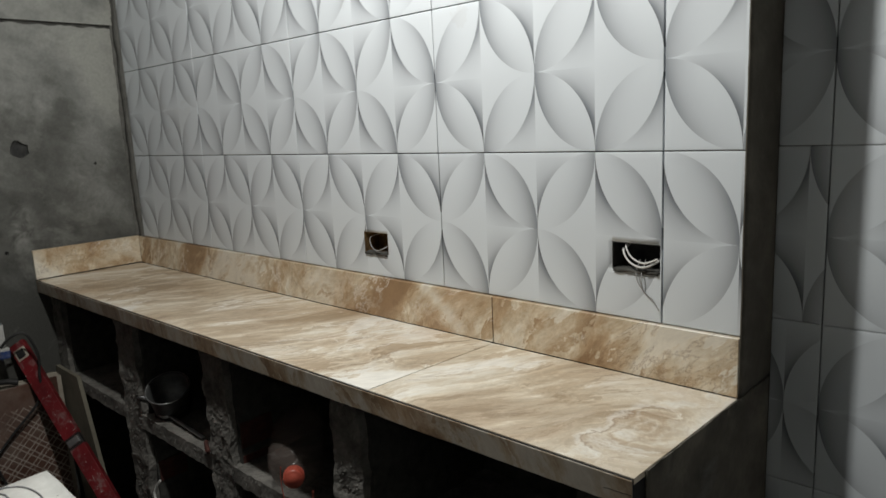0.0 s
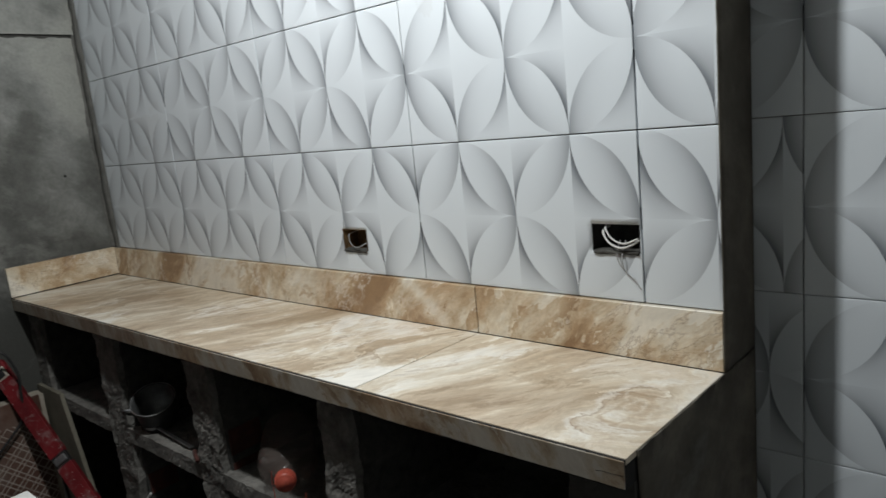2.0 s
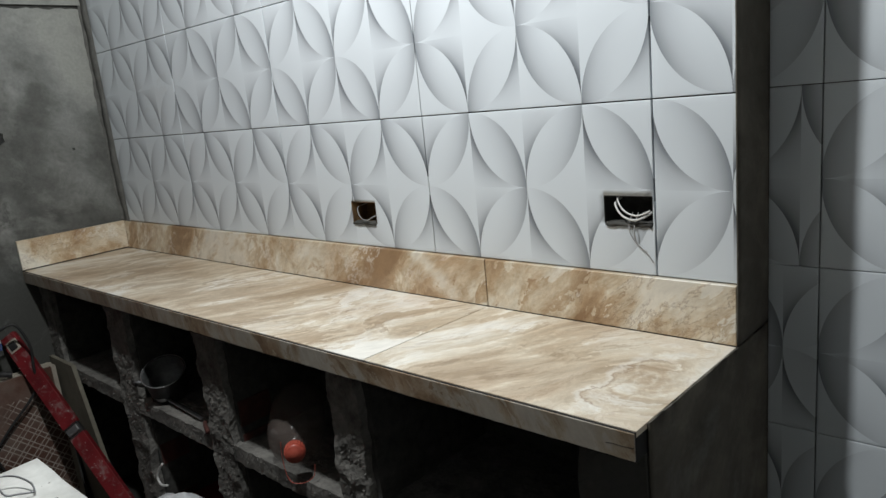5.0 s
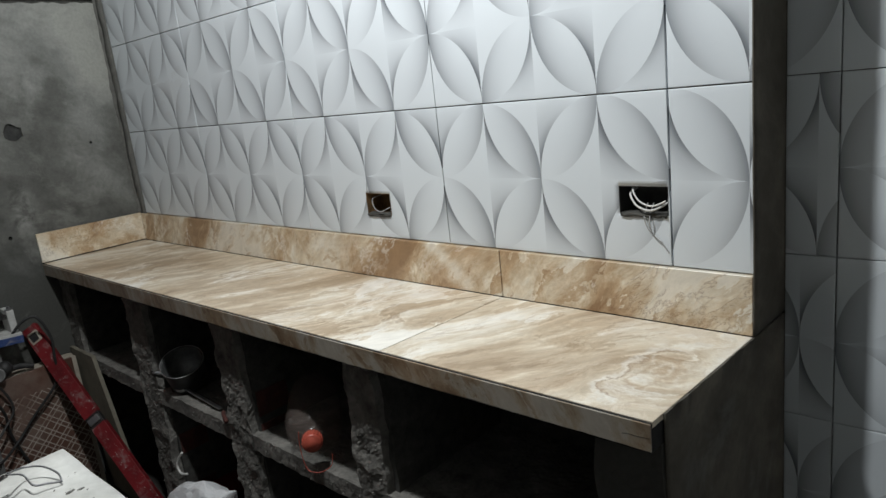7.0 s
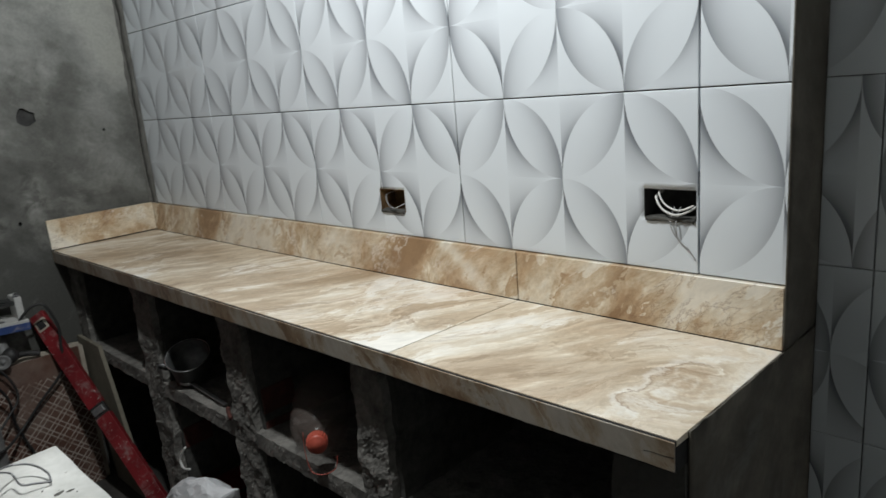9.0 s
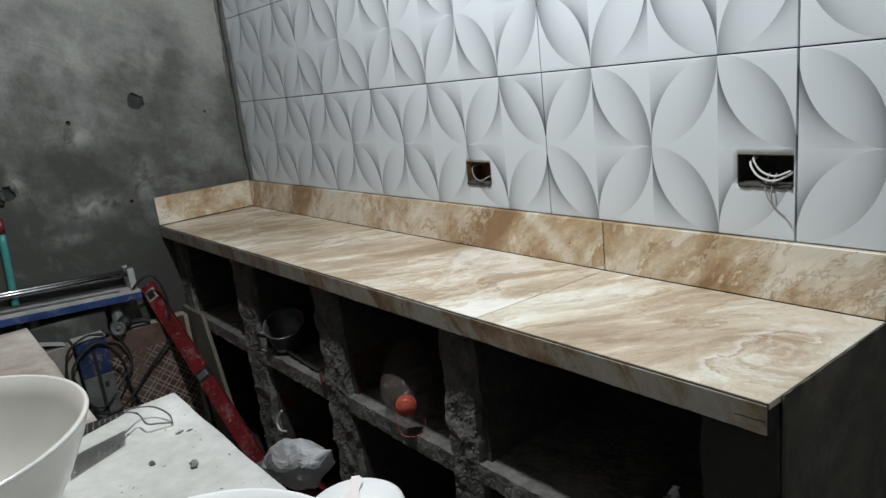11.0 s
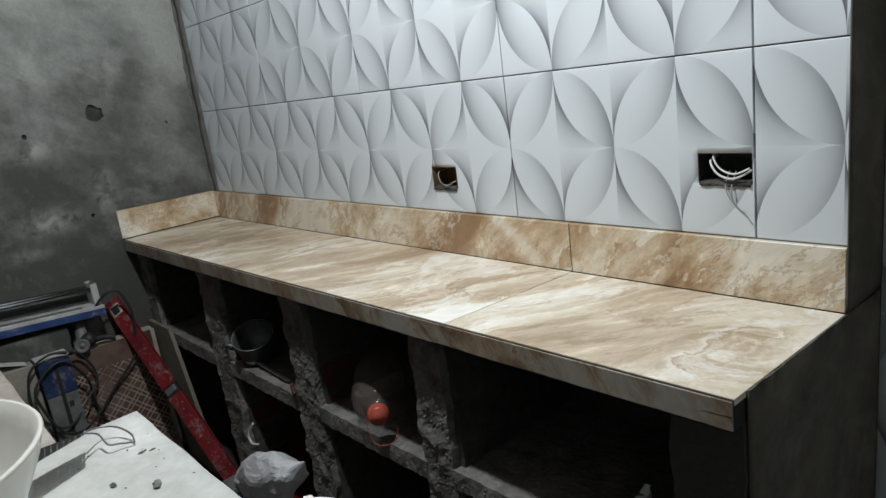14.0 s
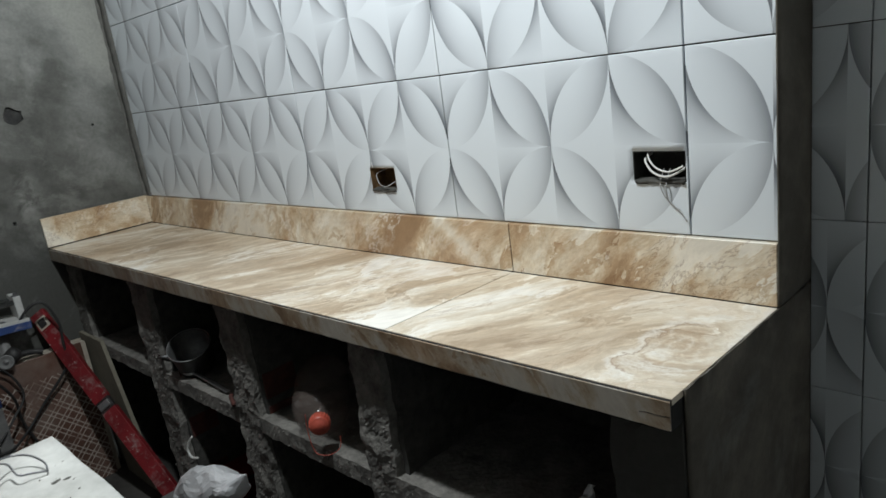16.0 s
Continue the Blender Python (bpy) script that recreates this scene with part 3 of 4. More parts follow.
# the tiled wall, a hand's breadth proud of the recess beside it
wall_north = single("wall_north", pierced([-2.45, 0.149], [0, 2.7], 0.012, 0.4, [(x0 - 0.004, x1 + 0.004, z0 - 0.004, z1 + 0.004) for x0, x1, z0, z1 in BOXES]),
                    M_BED, "cement wall faced with embossed white ceramic tiles", "wall", kind="structure")
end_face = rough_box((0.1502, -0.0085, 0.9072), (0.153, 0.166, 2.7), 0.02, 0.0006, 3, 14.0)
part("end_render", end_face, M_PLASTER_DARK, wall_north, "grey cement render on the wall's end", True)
wall_recess = single("wall_recess", box((0.15, 0.167, 0), (1.75, 0.4, 2.7)), M_BED, "recessed cement wall faced with embossed white tiles", "wall", kind="structure")

# the far wall: old red paint under a skin of render that breaks off in a ragged edge
wall_west = single("wall_west", box((-2.6, -3.3, 0), (-2.338, 0.4, 2.7)), M_REDWALL, "old red painted wall under grey cement render", "wall", kind="structure")
rnd = random.Random(11)
edge = []
z = 1.085
while z < 1.85:
    edge.append((-0.912 + rnd.uniform(-0.016, 0.014), z))
    z += rnd.uniform(0.02, 0.05)
low = [(0.3, 0.0), (0.3, 1.852)] + [(-0.02 * i, 1.852 + rnd.uniform(-0.004, 0.003)) for i in range(0, 45)] + edge[::-1]
y = -0.93
while y > -1.5:
    low.append((y, 1.075 + rnd.uniform(-0.018, 0.016)))
    y -= rnd.uniform(0.03, 0.06)
low += [(-3.3, 1.08), (-3.3, 0.0)]


def skin(outline, x0, x1, holes=()):
    """A sheet of render between x0 and x1 with an outline and open holes in the y-z plane."""
    bm = bmesh.new()
    rims = []
    for loop in (outline, *holes):
        vs = [bm.verts.new((x1, y, z)) for y, z in loop]
        rims += [bm.edges.new((vs[i - 1], vs[i])) for i in range(len(vs))]
    bmesh.ops.triangle_fill(bm, edges=rims, use_beauty=True, normal=(1, 0, 0))
    made = bmesh.ops.extrude_face_region(bm, geom=bm.faces[:])
    for v in made["geom"]:
        if isinstance(v, bmesh.types.BMVert):
            v.co.x = x0
    bmesh.ops.triangulate(bm, faces=bm.faces[:])
    return bm


def ragged_ring(y, z, r, seed):
    """The broken rim of a pit knocked into the render."""
    rr = random.Random(seed)
    out = []
    for i in range(16):
        a = 2 * math.pi * i / 16
        s = r * (0.85 + 0.4 * rr.random() * (1.0 if i % 2 else 0.6))
        out.append((y + s * math.cos(a), z + 1.1 * s * math.sin(a)))
    return out


PITS = [(-0.402, 1.399, 0.029, 2), (-0.892, 1.13, 0.024, 5), (-0.649, 1.348, 0.009, 7), (-0.493, 1.025, 0.007, 9), (-0.14, 1.33, 0.005, 4)]
part("render_skin", skin(low, -2.337, -2.31, [ragged_ring(*p) for p in PITS]), M_PLASTER, wall_west, "cloudy grey cement render")
part("upper_render", skin([(0.3, 1.866), (0.3, 2.7), (-3.3, 2.7), (-3.3, 1.868), (-0.9, 1.862)], -2.337, -2.306), M_PLASTER, wall_west, "grey cement band above the joint")
ragged = bmesh.new()
for i in range(70):
    zz = rnd.uniform(1.09, 1.84)
    r = rnd.uniform(0.006, 0.016)
    made = bmesh.ops.create_icosphere(ragged, subdivisions=1, radius=r, matrix=Matrix.Translation((-2.326, -0.915 + rnd.uniform(-0.014, 0.008), zz)))
    for v in made["verts"]:
        v.co += Vector((rnd.uniform(-1, 1), rnd.uniform(-1, 1), rnd.uniform(-1, 1))) * r * 0.4
part("broken_edge", ragged, M_BED, wall_west, "dark crumbled edge of the render")


# pit bottoms are near-black: the hollow's shade is in their colour
for y, z, r, seed in PITS:
    part("pit", rough_box((-2.336, y - 1.5 * r, z - 1.6 * r), (-2.322, y + 1.5 * r, z + 1.6 * r), 0.009, 0.004, seed, 40.0), M_BOX_DARK, wall_west, "broken pit bottom, near-black to carry the hollow's shade", True)

# added block over the stacked tiles, shows lit wall clear of the cutter's shadow
part("cement_ledge", rough_box((-2.312, -0.95, 0.562), (-2.203, -0.70, 0.662), 0.012, 0.004, 14, 18.0), M_PLASTER, wall_west, "added rough grey block that catches light under the cutter", True)
# ridges left by the trowel
for pts in ([(-0.72, 1.634), (-0.69, 1.628), (-0.655, 1.612), (-0.625, 1.588), (-0.6, 1.558)], [(-0.77, 1.52), (-0.75, 1.475), (-0.735, 1.44), (-0.715, 1.39), (-0.7, 1.355)], [(-0.55, 1.09), (-0.6, 1.075), (-0.66, 1.045), (-0.7, 1.0)]):
    part("trowel_ridge", tube([(-2.3285, y, z) for y, z in pts], 0.0198, 16), M_PLASTER, wall_west, "low ridge left by the trowel", True)
dab = bmesh.new()
bmesh.ops.create_icosphere(dab, subdivisions=3, radius=1, matrix=Matrix.Translation((-2.311, -0.868, 1.152)) @ Euler((radians(20), 0, 0)).to_matrix().to_4x4() @ Matrix.Diagonal((0.004, 0.014, 0.036, 1)))
part("plaster_dab", crumple(dab, 0.007, 45, 3), M_PLASTER, wall_west, "pale dab of plaster beside the broken hole", True)

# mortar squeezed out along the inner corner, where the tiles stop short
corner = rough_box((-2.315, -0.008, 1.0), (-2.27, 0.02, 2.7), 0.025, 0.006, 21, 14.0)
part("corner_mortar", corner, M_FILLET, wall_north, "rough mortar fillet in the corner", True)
# a dark strip feathering over the far wall puts in the corner's shade
shade_strip = bmesh.new()
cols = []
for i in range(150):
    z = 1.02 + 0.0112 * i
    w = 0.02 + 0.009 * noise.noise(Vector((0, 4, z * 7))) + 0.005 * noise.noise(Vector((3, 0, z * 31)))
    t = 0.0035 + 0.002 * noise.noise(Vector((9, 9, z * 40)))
    cols.append([shade_strip.verts.new((x, y, z)) for x, y in ((-2.3105, -w), (-2.3092, -w * 0.8), (-2.31 + t, -w * 0.4), (-2.308 + t, 0.004), (-2.3105, 0.004))])
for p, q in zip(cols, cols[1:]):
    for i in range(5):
        shade_strip.faces.new((p[i], p[i - 1], q[i - 1], q[i]))
shade_strip.faces.new(cols[0])
shade_strip.faces.new(cols[-1][::-1])
part("corner_smear", shade_strip, M_FILLET, wall_west, "dark strip that stands in for the corner's soft shade", True)
part("joint_mortar", box((-2.337, -0.9, 1.846), (-2.32, 0.3, 1.87)), M_BED, wall_west, "dark mortar in the joint")

# ---- worktop, faced with beige marble-look porcelain ----


def top_z(x, y):
    return 0.9065 + (-y - 0.01) * (0.001 + 0.033 * (x + 2.31) / 2.46)


def skew(x):
    """How far the front edge drifts back towards the wall's end."""
    return 0.007 * (x + 2.31) / 2.46


def sloped(lo, hi, bevel=0.0012):
    bm = box(lo, hi, bevel)
    for v in bm.verts:
        v.co.z += top_z(v.co.x, v.co.y) - 0.907
        if v.co.y < -0.3:
            v.co.y += skew(v.co.x)
    return bm


masonry = thing("masonry_counter", (-1.0, -0.2, 0.0), "rough unplastered masonry kitchen counter with open cubbyholes", "counter")
worktop = thing("worktop", (-1.0, -0.2, 0.9), "beige and brown marble-look porcelain worktop with thin dark joints", "worktop")
CUTS = [(-2.309, -0.413), (-0.4105, 0.1498)]
for x0, x1 in CUTS:
    part("top_tile", sloped((x0, -0.4048, 0.897), (x1, -0.0107, 0.907), 0.0006), M_TOP, worktop)
part("mortar_bed", sloped((-2.308, -0.409, 0.86), (0.149, 0.01, 0.8965), 0), M_JOINT, worktop, "dark mortar under the tiles")
part("grout_line", sloped((-2.308, -0.4097, 0.897), (0.149, -0.4049, 0.9052), 0), M_JOINT, worktop, "thin black joint behind the front edge")
part("grout_line", sloped((-0.4129, -0.4053, 0.897), (-0.4106, -0.0108, 0.9056), 0), M_JOINT, worktop, "thin black joint between tiles")
# the front strip, its cut lower edge uneven and chipped
strip = bmesh.new()
rows_ = []
for i in range(247):
    x = -2.309 + 2.4588 * i / 246
    low_z = 0.8638 + 0.0016 * noise.noise(Vector((x * 9, 3, 0))) + 0.0012 * noise.noise(Vector((x * 60, 0, 7)))
    low_z += 0.0035 * max(0.0, noise.noise(Vector((x * 22, 8, 1))) - 0.3)
    lift = lambda y: top_z(x, y) - 0.907
    rows_.append([strip.verts.new((x, y + skew(x), z + lift(y))) for y, z in ((-0.4122, 0.9048), (-0.4125, 0.9043), (-0.4125, low_z), (-0.4098, low_z), (-0.4098, 0.9048))])
for p, q in zip(rows_, rows_[1:]):
    for i in range(5):
        strip.faces.new((p[i], p[i - 1], q[i - 1], q[i]))
strip.faces.new(rows_[0])
strip.faces.new(rows_[-1][::-1])
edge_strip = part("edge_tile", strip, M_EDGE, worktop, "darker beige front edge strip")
part("crack", tube([(0.106, -0.4054, 0.894), (0.116, -0.4054, 0.8958), (0.13, -0.4054, 0.8955), (0.1495, -0.4054, 0.897)], 0.0005, 5, 3), M_JOINT, edge_strip, "thin dark crack")
upstand = thing("upstand", (-1.0, 0.0, 0.905), "low beige marble-look porcelain upstand along the wall", "upstand")
for x0, x1 in CUTS:
    part("upstand_tile", box((x0, -0.010, 0.9076), (x1, 0.011, 1.0185), 0.001), M_SPLASH, upstand)
side = part("side_tile", box((-2.3095, -0.412, 0.9115), (-2.2995, -0.0115, 1.022), 0.001), M_SPLASH, upstand)

# ---- the masonry under it ----
PILLARS = [(-1.71, -1.583), (-1.144, -1.03), (-0.583, -0.483)]
for n, (x0, x1) in enumerate(PILLARS):
    block = rough_box((x0, -0.37, 0), (x1, 0.01, 0.862), 0.0075, 0.0042, 31 + n, 34.0, 150, 1.3)
    for v in block.verts:
        x, y, z = v.co
        if y < -0.34:
            # slumped courses of mortar, each with a ragged underside
            v.co.y -= 0.014 * max(0.0, noise.noise(Vector((x * 16, n * 5.0, z * 17))) - 0.05)
        v.co.x += 0.011 * noise.noise(Vector((n * 7.0 + (3.0 if x > (x0 + x1) / 2 else 0.0), y * 6, z * 15)))
    pil = part("pillar", block, M_MORTAR, masonry, "rough mortared brick pillar")
    # a near-black skin puts shade on the side, a brick or two still showing
    part("side_coat", rough_box((x1 - 0.012, -0.35, 0), (x1 + 0.013, 0.008, 0.858), 0.02, 0.0025, 50 + n, 30.0), M_BED, pil, "near-black skin carrying the shade of the pillar's side")
    for row in ((5, 6) if n == 1 else (1, 3)):
        zz = 0.02 + row * 0.095
        part("brick", rough_box((x1 - 0.02, -0.345, zz), (x1 + 0.017, -0.25, zz + 0.07), 0.03, 0.002, 50 + row, 20), M_BRICK, pil)
part("end_pilaster", rough_box((-2.311, -0.371, 0), (-2.212, 0.01, 0.862), 0.009, 0.0055, 37, 30.0, 60, 1.2), M_MORTAR, masonry, "rough pilaster against the far wall")
# the pilaster's shaded side gets the same near-black skin
part("side_coat", rough_box((-2.225, -0.352, 0), (-2.206, 0.008, 0.858), 0.02, 0.0025, 57, 30.0), M_BED, masonry, "near-black skin carrying the shade of the pilaster's side")
# thin near-black sheet for the shade deep in the holes
part("back_coat", box((-2.3, 0.0105, 0.0), (0.14, 0.0115, 0.86)), M_BED, masonry, "near-black sheet carrying the shade at the cubbyholes' back")
end_pillar = part("end_pillar", rough_box((0.037, -0.37, 0), (0.1495, 0.01, 0.868), 0.014, 0.006, 40, 16.0, 20, 0.5), M_PLASTER, masonry, "end pillar with ragged render edge")
panel = rough_box((0.1502, -0.366, 0), (0.153, 0.16, 0.9), 0.012, 0.0009, 41, 16.0)
for v in panel.verts:
    if v.co.z > 0.88:
        v.co.z = top_z(v.co.x, v.co.y) - 0.001
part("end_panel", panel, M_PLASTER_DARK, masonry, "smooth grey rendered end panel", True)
LEDGES = [(-2.312, -1.70, 0.543), (-1.59, -1.14, 0.543), (-1.035, -0.575, 0.545), (-0.49, 0.055, 0.559)]
for n, (x0, x1, zt) in enumerate(LEDGES):
    part("shelf_slab", rough_box((x0, -0.372, zt - 0.047), (x1, 0.01, zt), 0.0105, 0.0038, 61 + n, 26.0, 40, 1.0), M_MORTAR, masonry, "rough cast cement shelf slab")

# ---- things under and beside the counter ----
# outlet boxes let into the wall, with loose wires
for n, (x0, x1, z0, z1) in enumerate(BOXES):
    deep = 0.05
    names = (("rusty open outlet box with bare wires in the tiled wall", M_BOX_RUST), ("dark open outlet box with loose grey wires in the tiled wall", M_BOX_DARK))
    root = thing("outlet_box", ((x0 + x1) / 2, 0.03, z0), names[n][0], "outlet box", "open outlet boxes")
    shell = pierced([x0 + 0.0002, x1 - 0.0002], [z0 + 0.0002, z1 - 0.0002], -0.0003, deep, [(x0 + 0.0014, x1 - 0.0014, z0 + 0.0014, z1 - 0.0014)])
    box((x0 + 0.0002, deep, z0 + 0.0002), (x1 - 0.0002, deep + 0.002, z1 - 0.0002), bm=shell)
    part("box_shell", shell, names[n][1], root)
    part("broken_lip", rough_box((x0 + 0.003, -0.0045, z0 - 0.003), (x1 - 0.003, 0.02, z0 + 0.004), 0.004, 0.0022, 70 + n, 90.0), M_BED, root, "broken dark mortar along the lower rim", True)
    # one stiff white loop
    xm, wd = (x0 + x1) / 2, x1 - x0
    pts = [(x0 + 0.15 * wd, 0.044, z1 - 0.012), (x0 + 0.22 * wd, 0.004, z1 - 0.016), (x0 + 0.4 * wd, -0.008, z0 + 0.02), (x0 + 0.66 * wd, -0.009, z0 + 0.011), (x0 + 0.9 * wd, -0.002, z0 + 0.02), (x0 + 0.93 * wd, 0.03, z0 + 0.026)]
    if n:
        part("wire", tube([(x + 0.006, y - 0.001, z + 0.009) for x, y, z in pts[:5]], 0.0018, 6), M_WIRE_W, root, "white sheathed wire loop", True)
    part("wire", tube(pts, 0.0021 if n else 0.0012, 6), M_WIRE_W if n else M_WIRE, root, "pale sheathed wire loop", True)
    if n:
        for w, xe in enumerate((-0.004, -0.016)):
            pts = [(-0.055 + 0.012 * w, 0.02, z0 + 0.02), (-0.05 + 0.011 * w, -0.007, z0 - 0.004), (-0.04 + 0.003 * w, -0.006, z0 - 0.03), (xe - 0.012, -0.005, 1.064 + 0.01 * w), (xe, -0.004, 1.046 + 0.02 * w)]
            part("wire", tube(pts, 0.0011, 6), M_WIRE, root, "thin grey dangling wire", True)

# cooking pot on the shelf
pan = thing("saucepan", (-1.56, -0.26, 0.545), "dull dented aluminium saucepan standing tilted on the shelf", "saucepan")
tilt = Vector((0.34, -0.3, 0.89)).to_track_quat("Z", "Y").to_matrix().to_4x4()
c0 = Vector((-1.502, -0.3, 0.564))
body_ = part("pan_body", lathe([(0, -0.002), (0.05, -0.002), (0.058, 0.004), (0.0635, 0.09), (0.067, 0.093), (0.0655, 0.096), (0.061, 0.091), (0.055, 0.01), (0, 0.004)], c0, 40, None, tilt), M_ALU, pan, "", True)
part("rim", tube([c0 + (tilt @ Vector((0.0668 * math.cos(a), 0.0668 * math.sin(a), 0.0945))) for a in (2 * math.pi * i / 40 for i in range(41))], 0.0014, 6, 1), M_CHROME, body_, "bright worn rim", True)
part("ear_handle", tube([c0 + Vector(d) for d in ((-0.03, -0.062, 0.045), (-0.05, -0.085, 0.05), (-0.075, -0.078, 0.042), (-0.062, -0.05, 0.04))], 0.003, 8), M_STEEL, pan, "bent wire ear handle", True)
ladle = thing("ladle", (-1.38, -0.33, 0.546), "worn steel ladle with a flat handle lying on the shelf", "ladle")
part("bowl", lathe([(0, 0.0), (0.014, 0.002), (0.024, 0.009), (0.028, 0.018), (0.0268, 0.018), (0.0225, 0.0105), (0.013, 0.0042), (0, 0.0024)], (-1.478, -0.335, 0.548), 24), M_CHROME, ladle, "bright scratched bowl", True)
part("stem", bar((-1.455, -0.338, 0.563), (-1.235, -0.345, 0.556), 0.012, 0.003, (0, 0, 1), 0.001), M_CHROME, ladle, "flat bright stem")
part("hook", lathe([(0, 0), (0.007, 0), (0.008, 0.018), (0, 0.022)], (-1.512, -0.352, 0.5475), 12), M_BRICK, ladle, "small red handle end", True)

# large clear bottle on its side, cap to the front
bottle = thing("water_bottle", (-0.78, -0.2, 0.533), "large clear plastic bottle with orange cap lying on the shelf", "bottle")
flat = Euler((radians(88), 0, radians(52))).to_matrix().to_4x4()
prof = [(0, -0.13), (0.056, -0.13), (0.069, -0.118), (0.071, -0.07), (0.067, -0.06), (0.071, -0.05), (0.071, 0.0), (0.067, 0.01), (0.071, 0.02), (0.070, 0.055), (0.063, 0.09), (0.054, 0.115), (0.034, 0.132), (0.021, 0.138), (0.021, 0.152)]
bc = Vector((-0.842, -0.290, 0.617))
part("bottle_body", lathe(prof, bc, 40, None, flat), M_PET, bottle, "clear scuffed plastic", True)
cap = part("cap", lathe([(0.0, 0.1705), (0.013, 0.1705), (0.0145, 0.168), (0.019, 0.1675), (0.0226, 0.165), (0.0236, 0.159), (0.0236, 0.14), (0.0225, 0.139)], bc, 28, None, flat), M_ORANGE, bottle, "ribbed orange screw cap", True)
rb = bmesh.new()
for i in range(20):
    a = 2 * math.pi * i / 20
    box((-0.0011, -0.0011, 0.141), (0.0011, 0.0011, 0.162), 0, 1, rb)
    for v in rb.verts[-8:]:
        v.co = bc + (flat @ (Vector((0.0237 * math.cos(a), 0.0237 * math.sin(a), 0)) + v.co))
part("cap_ribs", rb, M_ORANGE, cap)
cp = bc + (flat @ Vector((0, 0, 0.16)))
part("seal_ring", tube([cp + Vector(d) for d in ((-0.022, -0.018, 0.03), (-0.026, -0.018, 0.0), (-0.022, -0.018, -0.04), (-0.012, -0.016, -0.066), (0.004, -0.012, -0.07), (0.018, 0.004, -0.072), (0.034, 0.02, -0.058), (0.036, 0.026, -0.03))], 0.0009, 6), M_ORANGE, bottle, "thin orange tie string", True)

# scrap of foil on the wide shelf
foil = bmesh.new()
bmesh.ops.create_grid(foil, x_segments=10, y_segments=14, size=0.5, matrix=Matrix.Translation((-0.07, -0.3, 0.61)) @ Euler((radians(78), radians(18), radians(30))).to_matrix().to_4x4() @ Matrix.Diagonal((0.022, 0.075, 1, 1)))
single("foil_scrap", crumple(foil, 0.012, 30, 4), M_CHROME, "crumpled shiny foil scrap standing on the shelf", "foil", smooth=False)

# chip on the middle shelf
single("brick_chip", tube([(-1.2, -0.355, 0.557), (-1.165, -0.372, 0.564), (-1.13, -0.385, 0.561)], 0.0065, 6), M_BRICK, "short reddish brick chip lying on the shelf edge", "brick chip", smooth=True)

# white bag over a red crate in the low hole
crate = thing("crate", (-1.33, -0.3, 0), "dark red plastic crate standing half inside the low cubbyhole", "crate")
for z0, z1 in ((0.0, 0.08), (0.1, 0.18)):
    part("crate_band", pierced([-1.53, -1.145], [-0.42, -0.08], z0, z1, [(-1.515, -1.16, -0.405, -0.095)]), M_CRATE, crate)
for ob in crate.children:
    for v in ob.data.vertices:
        v.co = (v.co.x, v.co.z, v.co.y)
for x, y in ((-1.52, -0.41), (-1.155, -0.41), (-1.52, -0.09), (-1.155, -0.09)):
    part("corner_post", box((x - 0.012, y - 0.012, 0), (x + 0.012, y + 0.012, 0.19), 0.003), M_CRATE, crate)
part("crate_floor", box((-1.515, -0.405, 0.005), (-1.16, -0.095, 0.02)), M_CRATE, crate)
bag = thing("plastic_bag", (-1.36, -0.42, 0.19), "crumpled white see-through plastic bag slumped over the crate", "plastic bag")
lump = bmesh.new()
bmesh.ops.create_icosphere(lump, subdivisions=4, radius=1, matrix=Matrix.Translation((-1.36, -0.425, 0.225)) @ Euler((0.15, -0.48, 0.1)).to_matrix().to_4x4() @ Matrix.Diagonal((0.235, 0.06, 0.085, 1)))
crumple(lump, 0.034, 6, 8)
crumple(lump, 0.007, 17, 3)
part("bag_body", lump, M_BAG, bag, "faceted crumpled film")
carton = thing("tool_case", (-1.56, -0.44, 0), "small dark blue tool case on the floor", "tool case")
part("case_body", box((-1.62, -0.475, 0.0), (-1.535, -0.392, 0.11), 0.006, 2), M_BLUE, carton)
part("case_lid", box((-1.622, -0.477, 0.113), (-1.533, -0.39, 0.135), 0.006, 2), M_GREY, carton, "grey lid")
sack = bmesh.new()
bmesh.ops.create_icosphere(sack, subdivisions=4, radius=1, matrix=Matrix.Translation((-1.83, -0.17, 0.13)) @ Matrix.Diagonal((0.12, 0.13, 0.13, 1)))
for v in sack.verts:
    v.co.z = max(v.co.z, 0.004)
single("sack", crumple(sack, 0.016, 16, 5), M_BRICK, "slumped dark red cloth sack in the low cubbyhole", "sack", smooth=True)
single("strap", tube([(-1.468, -0.388, 0.36), (-1.492, -0.392, 0.335), (-1.506, -0.396, 0.305), (-1.488, -0.396, 0.285), (-1.452, -0.392, 0.292)], 0.0036, 8), M_WIRE_W, "loop of white webbing strap hanging over the crate", "strap", smooth=True)

# ---- tools along the far wall ----
# spirit level leaning from the floor to the wall
T, B = Vector((-2.282, -0.514, 0.690)), Vector((-1.698, -0.396, 0.035))
level = thing("spirit_level", tuple(B), "scuffed red box-section spirit level leaning against the wall", "spirit level")
up = (0.62, -0.72, 0.45)
LW, LD = 0.057, 0.024
for c0_, c1_ in ((0.045, 0.475), (0.525, 0.965)):
    part("rail", bar(T, B, LW, LD, up, 0.002, None, (c0_, c1_)), M_RED, level, "scuffed red painted rail")
part("end_cap", bar(T, B, LW * 1.02, LD * 1.05, up, 0.003, None, (0.965, 1.0)), M_BLACK, level, "black rubber end cap")
tip = part("end_cap", bar(T, B, LW * 1.02, LD * 1.05, up, 0.006, None, (0.0, 0.045)), M_RED, level, "rounded red end with a pale vial")
